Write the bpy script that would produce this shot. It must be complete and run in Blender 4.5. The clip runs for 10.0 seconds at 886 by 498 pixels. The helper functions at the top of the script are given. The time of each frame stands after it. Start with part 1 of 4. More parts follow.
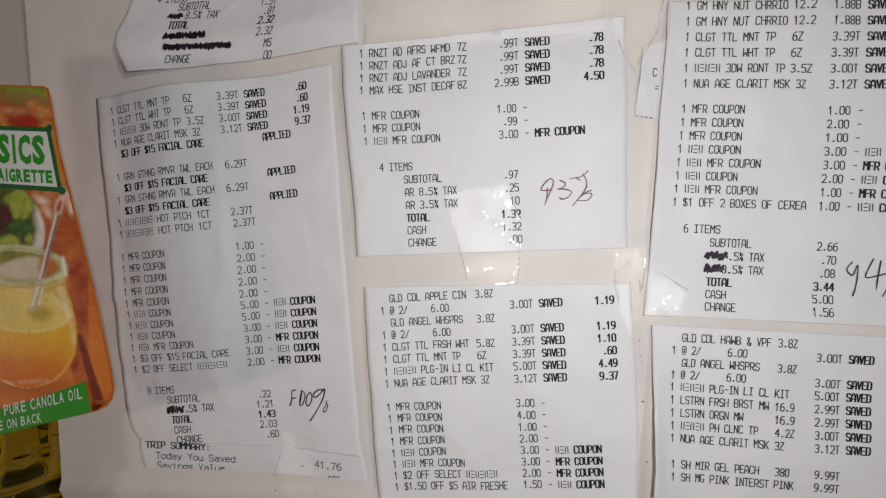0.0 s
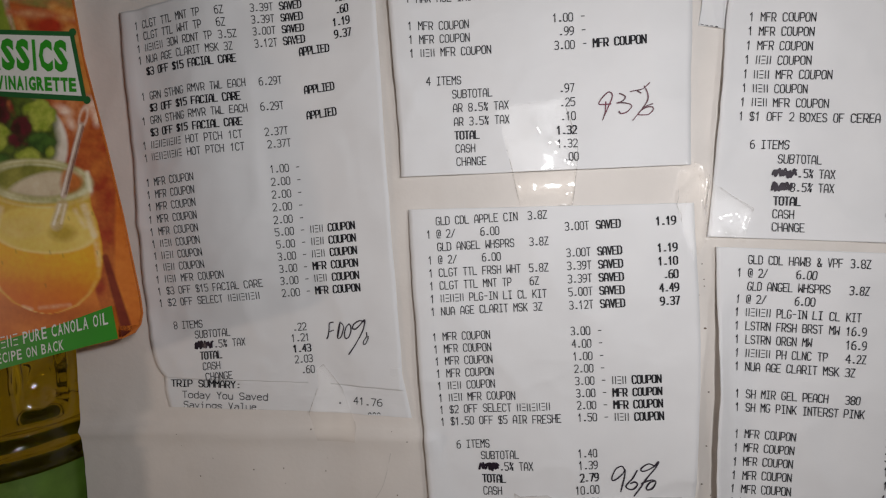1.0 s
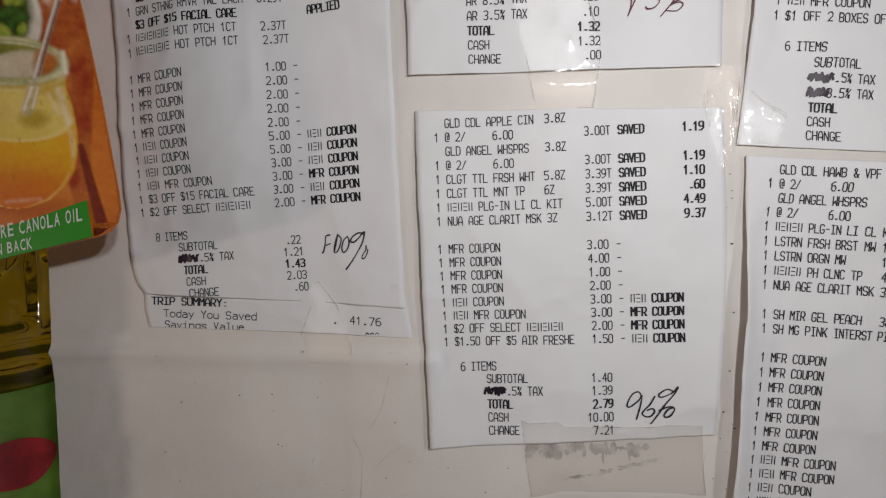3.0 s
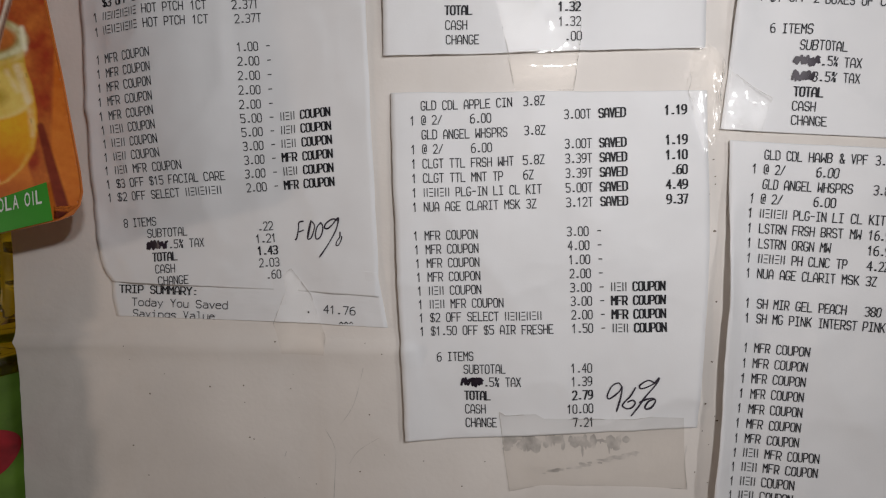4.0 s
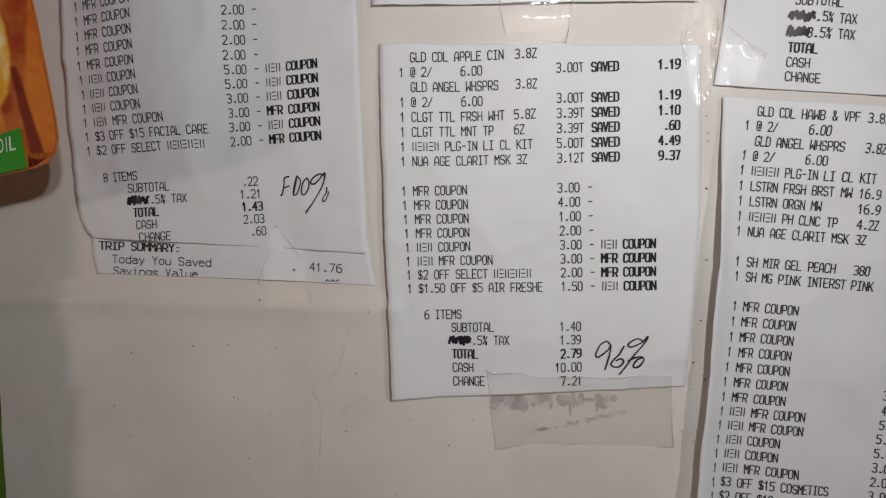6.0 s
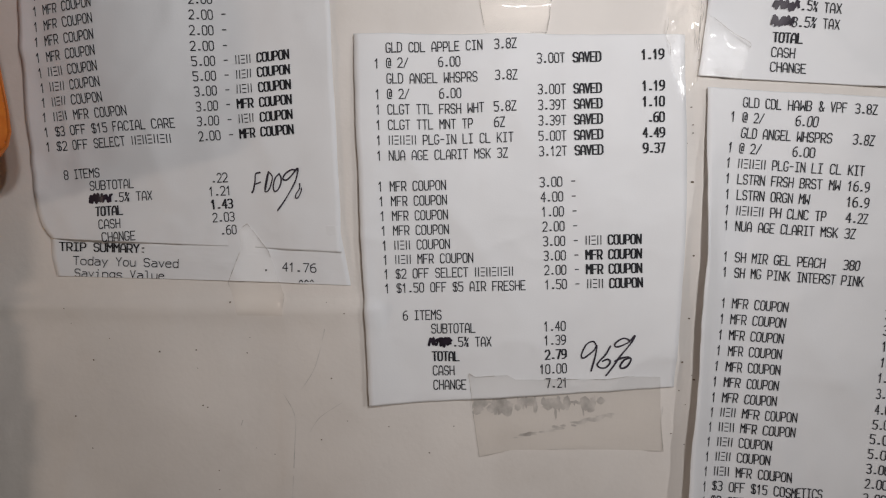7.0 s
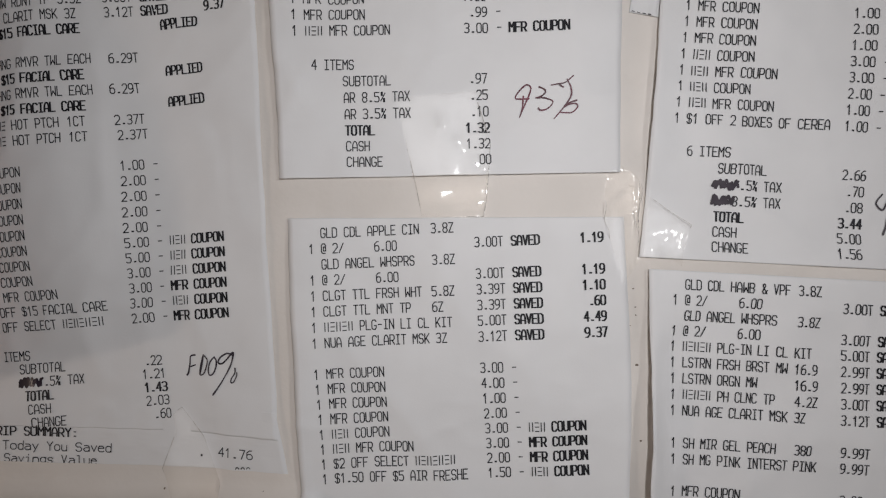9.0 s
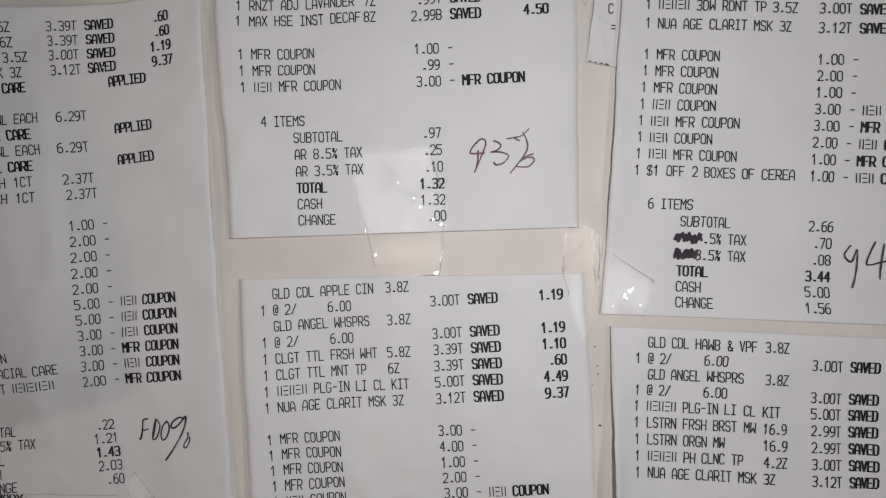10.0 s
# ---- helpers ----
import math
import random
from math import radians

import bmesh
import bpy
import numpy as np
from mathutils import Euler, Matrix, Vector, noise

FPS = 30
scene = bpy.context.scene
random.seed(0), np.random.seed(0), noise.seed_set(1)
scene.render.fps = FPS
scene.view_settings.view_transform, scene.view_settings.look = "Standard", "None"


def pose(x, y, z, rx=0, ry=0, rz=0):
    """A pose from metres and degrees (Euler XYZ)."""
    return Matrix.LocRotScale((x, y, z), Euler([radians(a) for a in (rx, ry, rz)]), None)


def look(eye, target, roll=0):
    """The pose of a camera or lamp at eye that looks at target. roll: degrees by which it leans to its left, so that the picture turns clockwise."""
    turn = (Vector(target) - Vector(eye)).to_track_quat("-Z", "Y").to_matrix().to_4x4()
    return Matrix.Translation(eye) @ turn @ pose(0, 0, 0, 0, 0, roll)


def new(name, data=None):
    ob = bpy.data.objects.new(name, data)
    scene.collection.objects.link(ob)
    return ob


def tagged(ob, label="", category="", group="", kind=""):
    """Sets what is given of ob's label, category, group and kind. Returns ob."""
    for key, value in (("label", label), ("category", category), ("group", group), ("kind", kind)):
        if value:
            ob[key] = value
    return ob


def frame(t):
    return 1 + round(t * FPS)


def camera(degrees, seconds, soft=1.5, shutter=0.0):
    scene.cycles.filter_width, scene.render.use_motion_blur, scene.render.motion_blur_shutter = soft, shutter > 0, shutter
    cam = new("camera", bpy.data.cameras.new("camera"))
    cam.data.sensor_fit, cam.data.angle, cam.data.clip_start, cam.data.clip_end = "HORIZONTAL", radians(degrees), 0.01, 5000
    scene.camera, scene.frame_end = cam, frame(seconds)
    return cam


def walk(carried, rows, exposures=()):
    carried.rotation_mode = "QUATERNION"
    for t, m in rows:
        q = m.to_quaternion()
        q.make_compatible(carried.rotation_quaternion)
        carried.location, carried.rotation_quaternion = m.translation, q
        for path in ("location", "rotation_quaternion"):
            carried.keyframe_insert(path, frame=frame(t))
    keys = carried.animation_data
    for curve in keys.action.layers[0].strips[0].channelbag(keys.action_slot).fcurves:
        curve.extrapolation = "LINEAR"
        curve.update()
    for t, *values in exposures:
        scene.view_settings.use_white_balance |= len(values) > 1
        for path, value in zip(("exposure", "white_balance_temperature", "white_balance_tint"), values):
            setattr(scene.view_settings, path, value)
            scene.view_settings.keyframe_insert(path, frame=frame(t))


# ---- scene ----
import functools

cam = camera(87.0, 10.0, soft=1.2)
PATH = [
    (0, (0.03924, -0.14273, 1.08861), (0.02469, 0.00652, 1.08518), -3.45),
    (0.5, (0.02148, -0.13982, 1.07584), (0.00710, 0.00945, 1.07213), -4.43),
    (1, (0.02118, -0.13658, 1.06670), (0.00838, 0.01281, 1.06255), -3.26),
    (1.5, (0.01505, -0.13642, 1.06119), (0.00330, 0.01309, 1.05819), -3.00),
    (2, (0.01533, -0.13122, 1.05345), (0.00511, 0.01838, 1.04934), -2.35),
    (2.5, (0.01460, -0.12875, 1.04651), (0.00415, 0.02082, 1.04200), -1.91),
    (2.7, (0.01457, -0.12853, 1.04416), (0.00373, 0.02102, 1.03979), -1.88),
    (3.8, (0.01964, -0.12346, 1.03708), (0.01060, 0.02621, 1.03278), -1.46),
    (4, (0.02035, -0.12336, 1.03764), (0.01101, 0.02627, 1.03293), -1.55),
    (4.5, (0.02524, -0.12052, 1.03583), (0.01625, 0.02913, 1.03105), -1.20),
    (5, (0.02485, -0.12074, 1.03628), (0.01582, 0.02892, 1.03163), -1.54),
    (5.5, (0.02154, -0.12094, 1.03347), (0.01231, 0.02869, 1.02821), -2.03),
    (5.7, (0.02078, -0.12216, 1.03154), (0.01299, 0.02742, 1.02341), -1.29),
    (6.8, (0.02316, -0.11752, 1.02338), (0.01790, 0.03231, 1.01859), -1.17),
    (7, (0.02385, -0.11664, 1.02583), (0.01981, 0.03321, 1.02045), -1.41),
    (7.5, (0.02835, -0.11468, 1.02664), (0.02583, 0.03520, 1.02136), -1.47),
    (8, (0.03100, -0.11391, 1.03503), (0.02716, 0.03598, 1.03090), -1.66),
    (8.5, (0.03721, -0.11269, 1.05385), (0.03414, 0.03726, 1.05168), -2.20),
    (9, (0.03951, -0.11254, 1.06622), (0.03629, 0.03742, 1.06607), -2.34),
    (9.5, (0.04422, -0.11205, 1.07388), (0.04078, 0.03791, 1.07452), -2.88),
    (10, (0.05108, -0.10925, 1.07861), (0.04716, 0.04070, 1.07962), -3.22),
]
EXPOSURES = [(0, 0.12), (0.5, 0.04), (1, 0.0), (2.5, 0.04), (4.5, 0.03), (5.5, 0.0), (7.5, 0.07), (8.5, -0.06), (9, -0.2), (10, -0.2)]
walk(cam, [(t, look(eye, target, roll)) for t, eye, target, roll in PATH], EXPOSURES)

# ---- light ----
world = bpy.data.worlds.new("room_dark")
world.use_nodes = True
world.node_tree.nodes["Background"].inputs["Color"].default_value = (0.6, 0.7, 0.8, 1)
world.node_tree.nodes["Background"].inputs["Strength"].default_value = 0.02
scene.world = world
ZUP = 1.075     # height of the print origin above the floor


def W(x, y, z):
    """Centimetres on the board to world metres."""
    return Vector((x * 0.01, y * 0.01, z * 0.01 + ZUP))


def lamp(name, eye, target, watts, size, color):
    d = bpy.data.lights.new(name, "AREA")
    d.shape, d.size, d.energy, d.color = "DISK", size, watts, color
    ob = new(name, d)
    ob.matrix_world = look(W(*eye), W(*target))
    return ob


key = lamp("key_lamp_light", (7.0, -18.0, 1.6), (6.4, 0, 0.8), 0.128, 0.014, (0.99, 0.978, 0.995))
key.data.spread = math.radians(150)
# Unseen fill light added at the right: evens brightness, deepens left paper edges.
lamp("side_fill_light", (60, -66, 16), (-2, 0, -2), 1.22, 0.025, (1.0, 0.965, 0.965))
lamp("warm_lamp_light", (-75, -29, -8), (-2, 0, 0), 0.90, 0.04, (1.0, 0.80, 0.67))


# ---- materials ----
def nodes_of(name):
    m = bpy.data.materials.new(name)
    m.use_nodes = True
    nt = m.node_tree
    return m, nt, nt.nodes["Principled BSDF"]


def surface(name, color, rough=0.6, metal=0.0, vary=0.06, scale=40.0, fine=900.0, bump=0.05, stain=None, stain_amount=0.0, spec=0.5):
    """A procedural surface with two scales of variation, and stains where asked."""
    m, nt, b = nodes_of(name)
    N, L = nt.nodes.new, nt.links.new
    tc = N("ShaderNodeTexCoord")
    n1, n2 = N("ShaderNodeTexNoise"), N("ShaderNodeTexNoise")
    n1.inputs["Scale"].default_value, n1.inputs["Detail"].default_value = scale, 6
    n2.inputs["Scale"].default_value, n2.inputs["Detail"].default_value = fine, 3
    for n in (n1, n2):
        L(tc.outputs["Object"], n.inputs["Vector"])
    r = N("ShaderNodeValToRGB")
    c = Vector(color)
    r.color_ramp.elements[0].position, r.color_ramp.elements[1].position = 0.3, 0.7
    r.color_ramp.elements[0].color = (*(c * (1 - vary)), 1)
    r.color_ramp.elements[1].color = (*[min(1, v * (1 + vary)) for v in c], 1)
    L(n1.outputs["Fac"], r.inputs["Fac"])
    out = r.outputs["Color"]
    if stain:
        n3 = N("ShaderNodeTexNoise")
        n3.inputs["Scale"].default_value, n3.inputs["Detail"].default_value, n3.inputs["Roughness"].default_value = scale * 0.45, 9, 0.7
        L(tc.outputs["Object"], n3.inputs["Vector"])
        r3 = N("ShaderNodeValToRGB")
        r3.color_ramp.elements[0].position, r3.color_ramp.elements[1].position = 0.52, 0.8
        L(n3.outputs["Fac"], r3.inputs["Fac"])
        k = N("ShaderNodeMath")
        k.operation = "MULTIPLY"
        k.inputs[1].default_value = stain_amount
        L(r3.outputs["Color"], k.inputs[0])
        mix = N("ShaderNodeMix")
        mix.data_type = "RGBA"
        mix.inputs[7].default_value = (*stain, 1)
        L(k.outputs[0], mix.inputs[0])
        L(out, mix.inputs[6])
        out = mix.outputs[2]
    L(out, b.inputs["Base Color"])
    bp = N("ShaderNodeBump")
    bp.inputs["Strength"].default_value, bp.inputs["Distance"].default_value = bump, 0.0004
    add = N("ShaderNodeMath")
    add.operation = "ADD"
    L(n1.outputs["Fac"], add.inputs[0])
    L(n2.outputs["Fac"], add.inputs[1])
    L(add.outputs[0], bp.inputs["Height"])
    L(bp.outputs["Normal"], b.inputs["Normal"])
    b.inputs["Roughness"].default_value, b.inputs["Metallic"].default_value = rough, metal
    b.inputs["Specular IOR Level"].default_value = spec
    return m


def clear(name, color, rough, alpha, ior=1.46, bump=0.3, scale=60.0):
    """A thin clear film: a see-through sheet with a glossy coat."""
    m, nt, b = nodes_of(name)
    N, L = nt.nodes.new, nt.links.new
    tc, n = N("ShaderNodeTexCoord"), N("ShaderNodeTexNoise")
    n.inputs["Scale"].default_value, n.inputs["Detail"].default_value = scale, 4
    L(tc.outputs["Object"], n.inputs["Vector"])
    bp = N("ShaderNodeBump")
    bp.inputs["Strength"].default_value, bp.inputs["Distance"].default_value = bump, 0.0006
    L(n.outputs["Fac"], bp.inputs["Height"])
    gl, tr, fr, mx = N("ShaderNodeBsdfGlossy"), N("ShaderNodeBsdfTransparent"), N("ShaderNodeFresnel"), N("ShaderNodeMixShader")
    gl.inputs["Roughness"].default_value = rough
    tr.inputs["Color"].default_value = (*color, 1)
    fr.inputs["IOR"].default_value = ior
    L(bp.outputs["Normal"], gl.inputs["Normal"])
    L(fr.outputs[0], mx.inputs[0])
    L(tr.outputs[0], mx.inputs[1])
    L(gl.outputs[0], mx.inputs[2])
    L(mx.outputs[0], nt.nodes["Material Output"].inputs["Surface"])
    return m


M_PAPER = surface("thermal_paper", (0.80, 0.803, 0.81), 0.62, vary=0.03, scale=55, fine=2500, bump=0.06, spec=0.3)
M_INK = surface("thermal_ink", (0.03, 0.03, 0.036), 0.55, vary=0.5, scale=900, fine=4000, bump=0.02, spec=0.2)
M_INKB = surface("thermal_ink_bold", (0.02, 0.02, 0.024), 0.55, vary=0.4, scale=900, fine=4000, bump=0.02, spec=0.2)
M_PEN = surface("pen_ink", (0.03, 0.022, 0.035), 0.45, vary=0.4, scale=400, bump=0.02)
M_PENR = surface("red_black_pen_ink", (0.11, 0.016, 0.035), 0.45, vary=0.6, scale=300, bump=0.02)
M_MARK = surface("marker_ink", (0.022, 0.014, 0.026), 0.4, vary=0.5, scale=300, bump=0.05)
M_BOARD = surface("board_paper", (0.77, 0.727, 0.682), 0.6, vary=0.06, scale=26, fine=700, bump=0.18, stain=(0.58, 0.53, 0.47), stain_amount=0.5, spec=0.35)
M_EDGE = surface("grey_board", (0.42, 0.38, 0.33), 0.8, scale=90)
M_SPECK = surface("dirt_speck", (0.16, 0.12, 0.09), 0.8, scale=500)
M_WALL = surface("wall_paint", (0.62, 0.60, 0.57), 0.7, scale=8)
M_COUNTER = surface("laminate", (0.34, 0.30, 0.26), 0.4, vary=0.2, scale=30)
M_FLOOR = surface("vinyl_floor", (0.30, 0.25, 0.20), 0.5, vary=0.2, scale=6)
M_TAPE = clear("clear_tape", (0.985, 0.98, 0.97), 0.12, 1, bump=0.5, scale=70)
M_TAPEDGE = surface("tape_edge_dirt", (0.48, 0.45, 0.42), 0.6, vary=0.3, scale=500)
M_SMUDGE = surface("grey_smudge", (0.57, 0.54, 0.51), 0.6, vary=0.35, scale=300, bump=0.1)
M_CREASELINE = surface("crease_line_tone", (0.66, 0.625, 0.585), 0.6, vary=0.2, scale=200, bump=0.2)
M_TAPE3 = clear("stained_tape", (0.82, 0.805, 0.785), 0.3, 1, ior=1.25, bump=0.6, scale=70)
M_TAPE2 = clear("old_tape", (0.935, 0.925, 0.91), 0.3, 1, ior=1.42, bump=0.5, scale=90)


# ---- mesh helpers ----
def mesh_object(name, verts, faces, material, parent=None, label="", smooth=True):
    me = bpy.data.meshes.new(name)
    me.from_pydata([tuple(v) for v in verts], [], faces)
    me.materials.append(material)
    if smooth:
        me.shade_smooth()
    ob = new(name, me)
    if parent:
        ob.parent = parent
    if label:
        ob["label"] = label
    return ob


def part(name, bm, material, parent, label="", smooth=False):
    me = bpy.data.meshes.new(name)
    bm.to_mesh(me)
    bm.free()
    me.materials.append(material)
    if smooth:
        me.shade_smooth()
    ob = new(name, me)
    ob.parent = parent
    if label:
        ob["label"] = label
    return ob


def slab(name, lo, hi, material, bevel=0.0):
    """A box between two corners, in centimetres."""
    bm = bmesh.new()
    bmesh.ops.create_cube(bm, size=1)
    a, b = W(*lo), W(*hi)
    for v in bm.verts:
        v.co = Vector([a[i] + (b[i] - a[i]) * (v.co[i] + 0.5) for i in range(3)])
    if bevel:
        bmesh.ops.bevel(bm, geom=bm.edges[:], offset=bevel * 0.01, segments=2, affect="EDGES")
    me = bpy.data.meshes.new(name)
    bm.to_mesh(me)
    bm.free()
    me.materials.append(material)
    return new(name, me)


def smoothstep(a, b, x):
    t = min(1.0, max(0.0, (x - a) / (b - a)))
    return t * t * (3 - 2 * t)


def along(points, t):
    """A point on a polyline at t from 0 to 1 of its parts, rounded through the points."""
    n = len(points) - 1
    i = min(n - 1, max(0, int(t * n)))
    f = t * n - i
    p = [points[max(0, min(n, k))] for k in (i - 1, i, i + 1, i + 2)]
    if n < 2:
        return tuple(a + (b - a) * f for a, b in zip(p[1], p[2]))
    return tuple(0.5 * (2 * b + (c - a) * f + (2 * a - 5 * b + 4 * c - d) * f * f + (3 * b - a - 3 * c + d) * f ** 3) for a, b, c, d in zip(*p))


def board_y(x, z):
    """The sheet's depth: its left side lies a little further back, with soft waves and two folds."""
    y = 0.40 * smoothstep(0.4, -3.5, x) + 0.10 * smoothstep(-4, -11, x)
    y += 0.035 * noise.noise((x * 0.22, z * 0.25, 3.1)) + 0.012 * noise.noise((x * 0.9, z * 0.9, 7.7))
    y += 0.16 * smoothstep(7.6, 9.4, x) * smoothstep(-2.4, -0.6, z)
    y -= 0.030 * (1 - abs(noise.noise((x * 0.55 + 4.0, z * 0.45 - 0.2 * x, 2.2)))) ** 7 + 0.016 * (1 - abs(noise.noise((x * 1.3 - z * 0.5, z * 1.1 + 9.0, 6.1)))) ** 6
    for fx, fz, s, w, d in ((0, -6.75, -0.02, 0.12, 0.07), (0, -6.95, -0.035, 0.28, 0.09), (0, -13.4, 0.01, 0.2, 0.03)):
        q = z - (fz + s * x)
        if x < 0.4:
            y -= d * math.exp(-(q / w) ** 2)
    if z < -6.5:
        q = x - (-1.9 + 0.02 * z)
        y -= 0.04 * math.exp(-(q / 0.12) ** 2)
        q = x + 0.9 + 0.8 * (z + 8.6)
        y -= 0.02 * math.exp(-(q / 0.16) ** 2) * smoothstep(-6.6, -7.6, z) * smoothstep(-10.6, -9.4, z)
    return y


# ---- room that closes the place ----
tagged(slab("wall_north", (-140, 4.5, -107.5), (140, 13, 135), M_WALL), "painted kitchen wall behind the counter", "wall", kind="structure")
tagged(slab("wall_south", (-140, -192, -107.5), (140, -180, 135), M_WALL), "painted wall of the kitchen", "wall", kind="structure")
tagged(slab("wall_west", (-152, -180, -107.5), (-140, 4.5, 135), M_WALL), "painted wall of the kitchen", "wall", kind="structure")
tagged(slab("wall_east", (140, -180, -107.5), (152, 4.5, 135), M_WALL), "painted wall of the kitchen", "wall", kind="structure")
tagged(slab("floor", (-152, -192, -113), (152, 13, -107.5), M_FLOOR), "brown vinyl kitchen floor", "floor", kind="structure")
tagged(slab("ceiling", (-152, -192, 135), (152, 13, 140), M_WALL), "painted kitchen ceiling", "ceiling", kind="structure")
tagged(slab("counter", (-139, -58, -21.5), (139, 4.5, -17.5), M_COUNTER, 0.4), "brown laminate counter along the wall", "counter", kind="structure")


# ---- the poster board ----
def build_board():
    x0, x1, z0, z1 = -11.36, 22.0, -17.5, 17.0
    nx, nz = 170, 170
    top = tagged(new("paper_covered_carton"), "off-white creased paper on a carton, standing on the counter", "covered carton")
    verts, faces = [], []
    for j in range(nz + 1):
        for i in range(nx + 1):
            x, z = x0 + (x1 - x0) * i / nx, z0 + (z1 - z0) * j / nz
            verts.append(W(x, board_y(x, z), z))
    for j in range(nz):
        for i in range(nx):
            a = j * (nx + 1) + i
            faces.append((a, a + 1, a + nx + 2, a + nx + 1))
    mesh_object("face_sheet", verts, faces, M_BOARD, top, "off-white paper face with creases")
    back = slab("carton", (x0, 0.66, z0), (x1, 4.4, z1), M_EDGE, 0.2)
    back.parent = top
    rng = random.Random(5)
    spots = [(7.95 + rng.uniform(-0.3, 0.3), rng.uniform(-10.5, -1.5), rng.uniform(0.015, 0.045)) for _ in range(26)]
    spots += [(rng.uniform(-8.5, 2.5), rng.uniform(-12.5, -6.6), rng.uniform(0.012, 0.035)) for _ in range(26)]
    spots += [(-4.4, -9.35, 0.035), (-4.28, -9.4, 0.025), (-7.9, -9.6, 0.03), (-1.2, -10.2, 0.03)]
    sv, sf = [], []
    for x, z, r in spots:
        base = len(sv)
        for k in range(7):
            a, q = k * math.tau / 7, r * rng.uniform(0.6, 1.2)
            xx, zz = x + q * math.cos(a), z + q * 0.7 * math.sin(a)
            sv.append(W(xx, board_y(xx, zz) - 0.012, zz))
        sf.append(tuple(range(base, base + 7)))
    mv, mf = [], []
    for k in range(120):
        if k < 80:
            x, z, w, h = 2.8 + 3.2 * rng.random() ** 1.4, -9.22 - 0.32 * rng.random() ** 2, rng.uniform(0.02, 0.16), rng.uniform(0.03, 0.2)
        else:
            x = rng.uniform(3.6, 6.2)
            z, w, h = -10.15 + (x - 3.6) * 0.22 + rng.uniform(-0.06, 0.03), rng.uniform(0.05, 0.16), rng.uniform(0.015, 0.05)
        base = len(mv)
        for q in range(8):
            a = q * math.tau / 8
            xx, zz = x + w * rng.uniform(0.6, 1.2) * math.cos(a), z + h * rng.uniform(0.6, 1.2) * math.sin(a)
            mv.append(W(xx, board_y(xx, zz) - 0.006, zz))
        mf.append(tuple(range(base, base + 8)))
    tagged(mesh_object("smudges", mv, mf, M_SMUDGE, top, "grey smudges and torn paper"), kind="stuff")
    # thin crease strips in a tone slightly darker than the face sheet
    for pts in ([(-2.2, -9.0), (-1.9, -9.6), (-1.95, -10.6), (-2.05, -11.8)], [(-1.0, -7.3), (-1.3, -8.3), (-1.7, -8.9)], [(7.47, -9.4), (7.42, -9.9), (7.46, -10.5)], [(-3.4, -9.9), (-3.35, -9.75)], [(-0.6, -9.2), (-1.2, -9.6), (-1.5, -10.0)]):
        rv = []
        for k in range(13):
            x, z = along(pts, k / 12)
            rv += [W(x - 0.012, board_y(x, z) - 0.006, z), W(x + 0.012, board_y(x, z) - 0.006, z)]
        mesh_object("crease_line", rv, [(2 * k, 2 * k + 1, 2 * k + 3, 2 * k + 2) for k in range(12)], M_CREASELINE, top)
    tagged(mesh_object("specks", sv, sf, M_SPECK, top, "small brown dirt specks"), kind="stuff")
    return top


build_board()


# ---- printed letters ----
CHARS = "ABCDEFGHIJKLMNOPQRSTUVWXYZ"
GLYPHS = {}


def make_glyphs():
    todo = []
    for ch in sorted(set(CHARS)):
        for bold in (False, True):
            cu = bpy.data.curves.new("g", "FONT")
            cu.body, cu.resolution_u, cu.fill_mode = ch, 2, "FRONT"
            cu.offset = (0.025 if ch in "MW" else 0.05) if bold else (0.004 if ch in "MW" else 0.013)
            ob = new("g", cu)
            todo.append((ch, bold, ob, cu))
    dg = bpy.context.evaluated_depsgraph_get()
    for ch, bold, ob, cu in todo:
        me = bpy.data.meshes.new_from_object(ob.evaluated_get(dg))
        co = np.array([v.co[:2] for v in me.vertices]).reshape(-1, 2)
        GLYPHS[ch, bold] = (co, [tuple(p.vertices) for p in me.polygons])
        bpy.data.meshes.remove(me)
    for ch, bold, ob, cu in todo:
        bpy.data.objects.remove(ob)
        bpy.data.curves.remove(cu)


make_glyphs()
CAP = GLYPHS["H", False][0][:, 1].max()
OW = np.ptp(GLYPHS["O", False][0][:, 0])


for heavy in (False, True):
    GLYPHS["plain_I", heavy] = GLYPHS["I", heavy]


def cell(ch, bold, width, height):
    """A letter of the card's print in a cell of fixed width, from 0 to width and 0 to height."""
    co, faces = GLYPHS[ch, bold]
    own = np.ptp(co[:, 0])
    full = width * (0.90 if bold else 0.80)
    if ch == "plain_I":
        kx = full * (0.46 if bold else 0.3) / own
    elif ch in ".:,=-/il":
        kx = min(full, own * full / OW * (1.7 if ch == "-" else 1.0)) / own
    else:
        kx = full / own
    mid = (co[:, 0].max() + co[:, 0].min()) / 2
    out = np.c_[(co[:, 0] - mid) * kx + width / 2, co[:, 1] * height / CAP]
    return out, faces


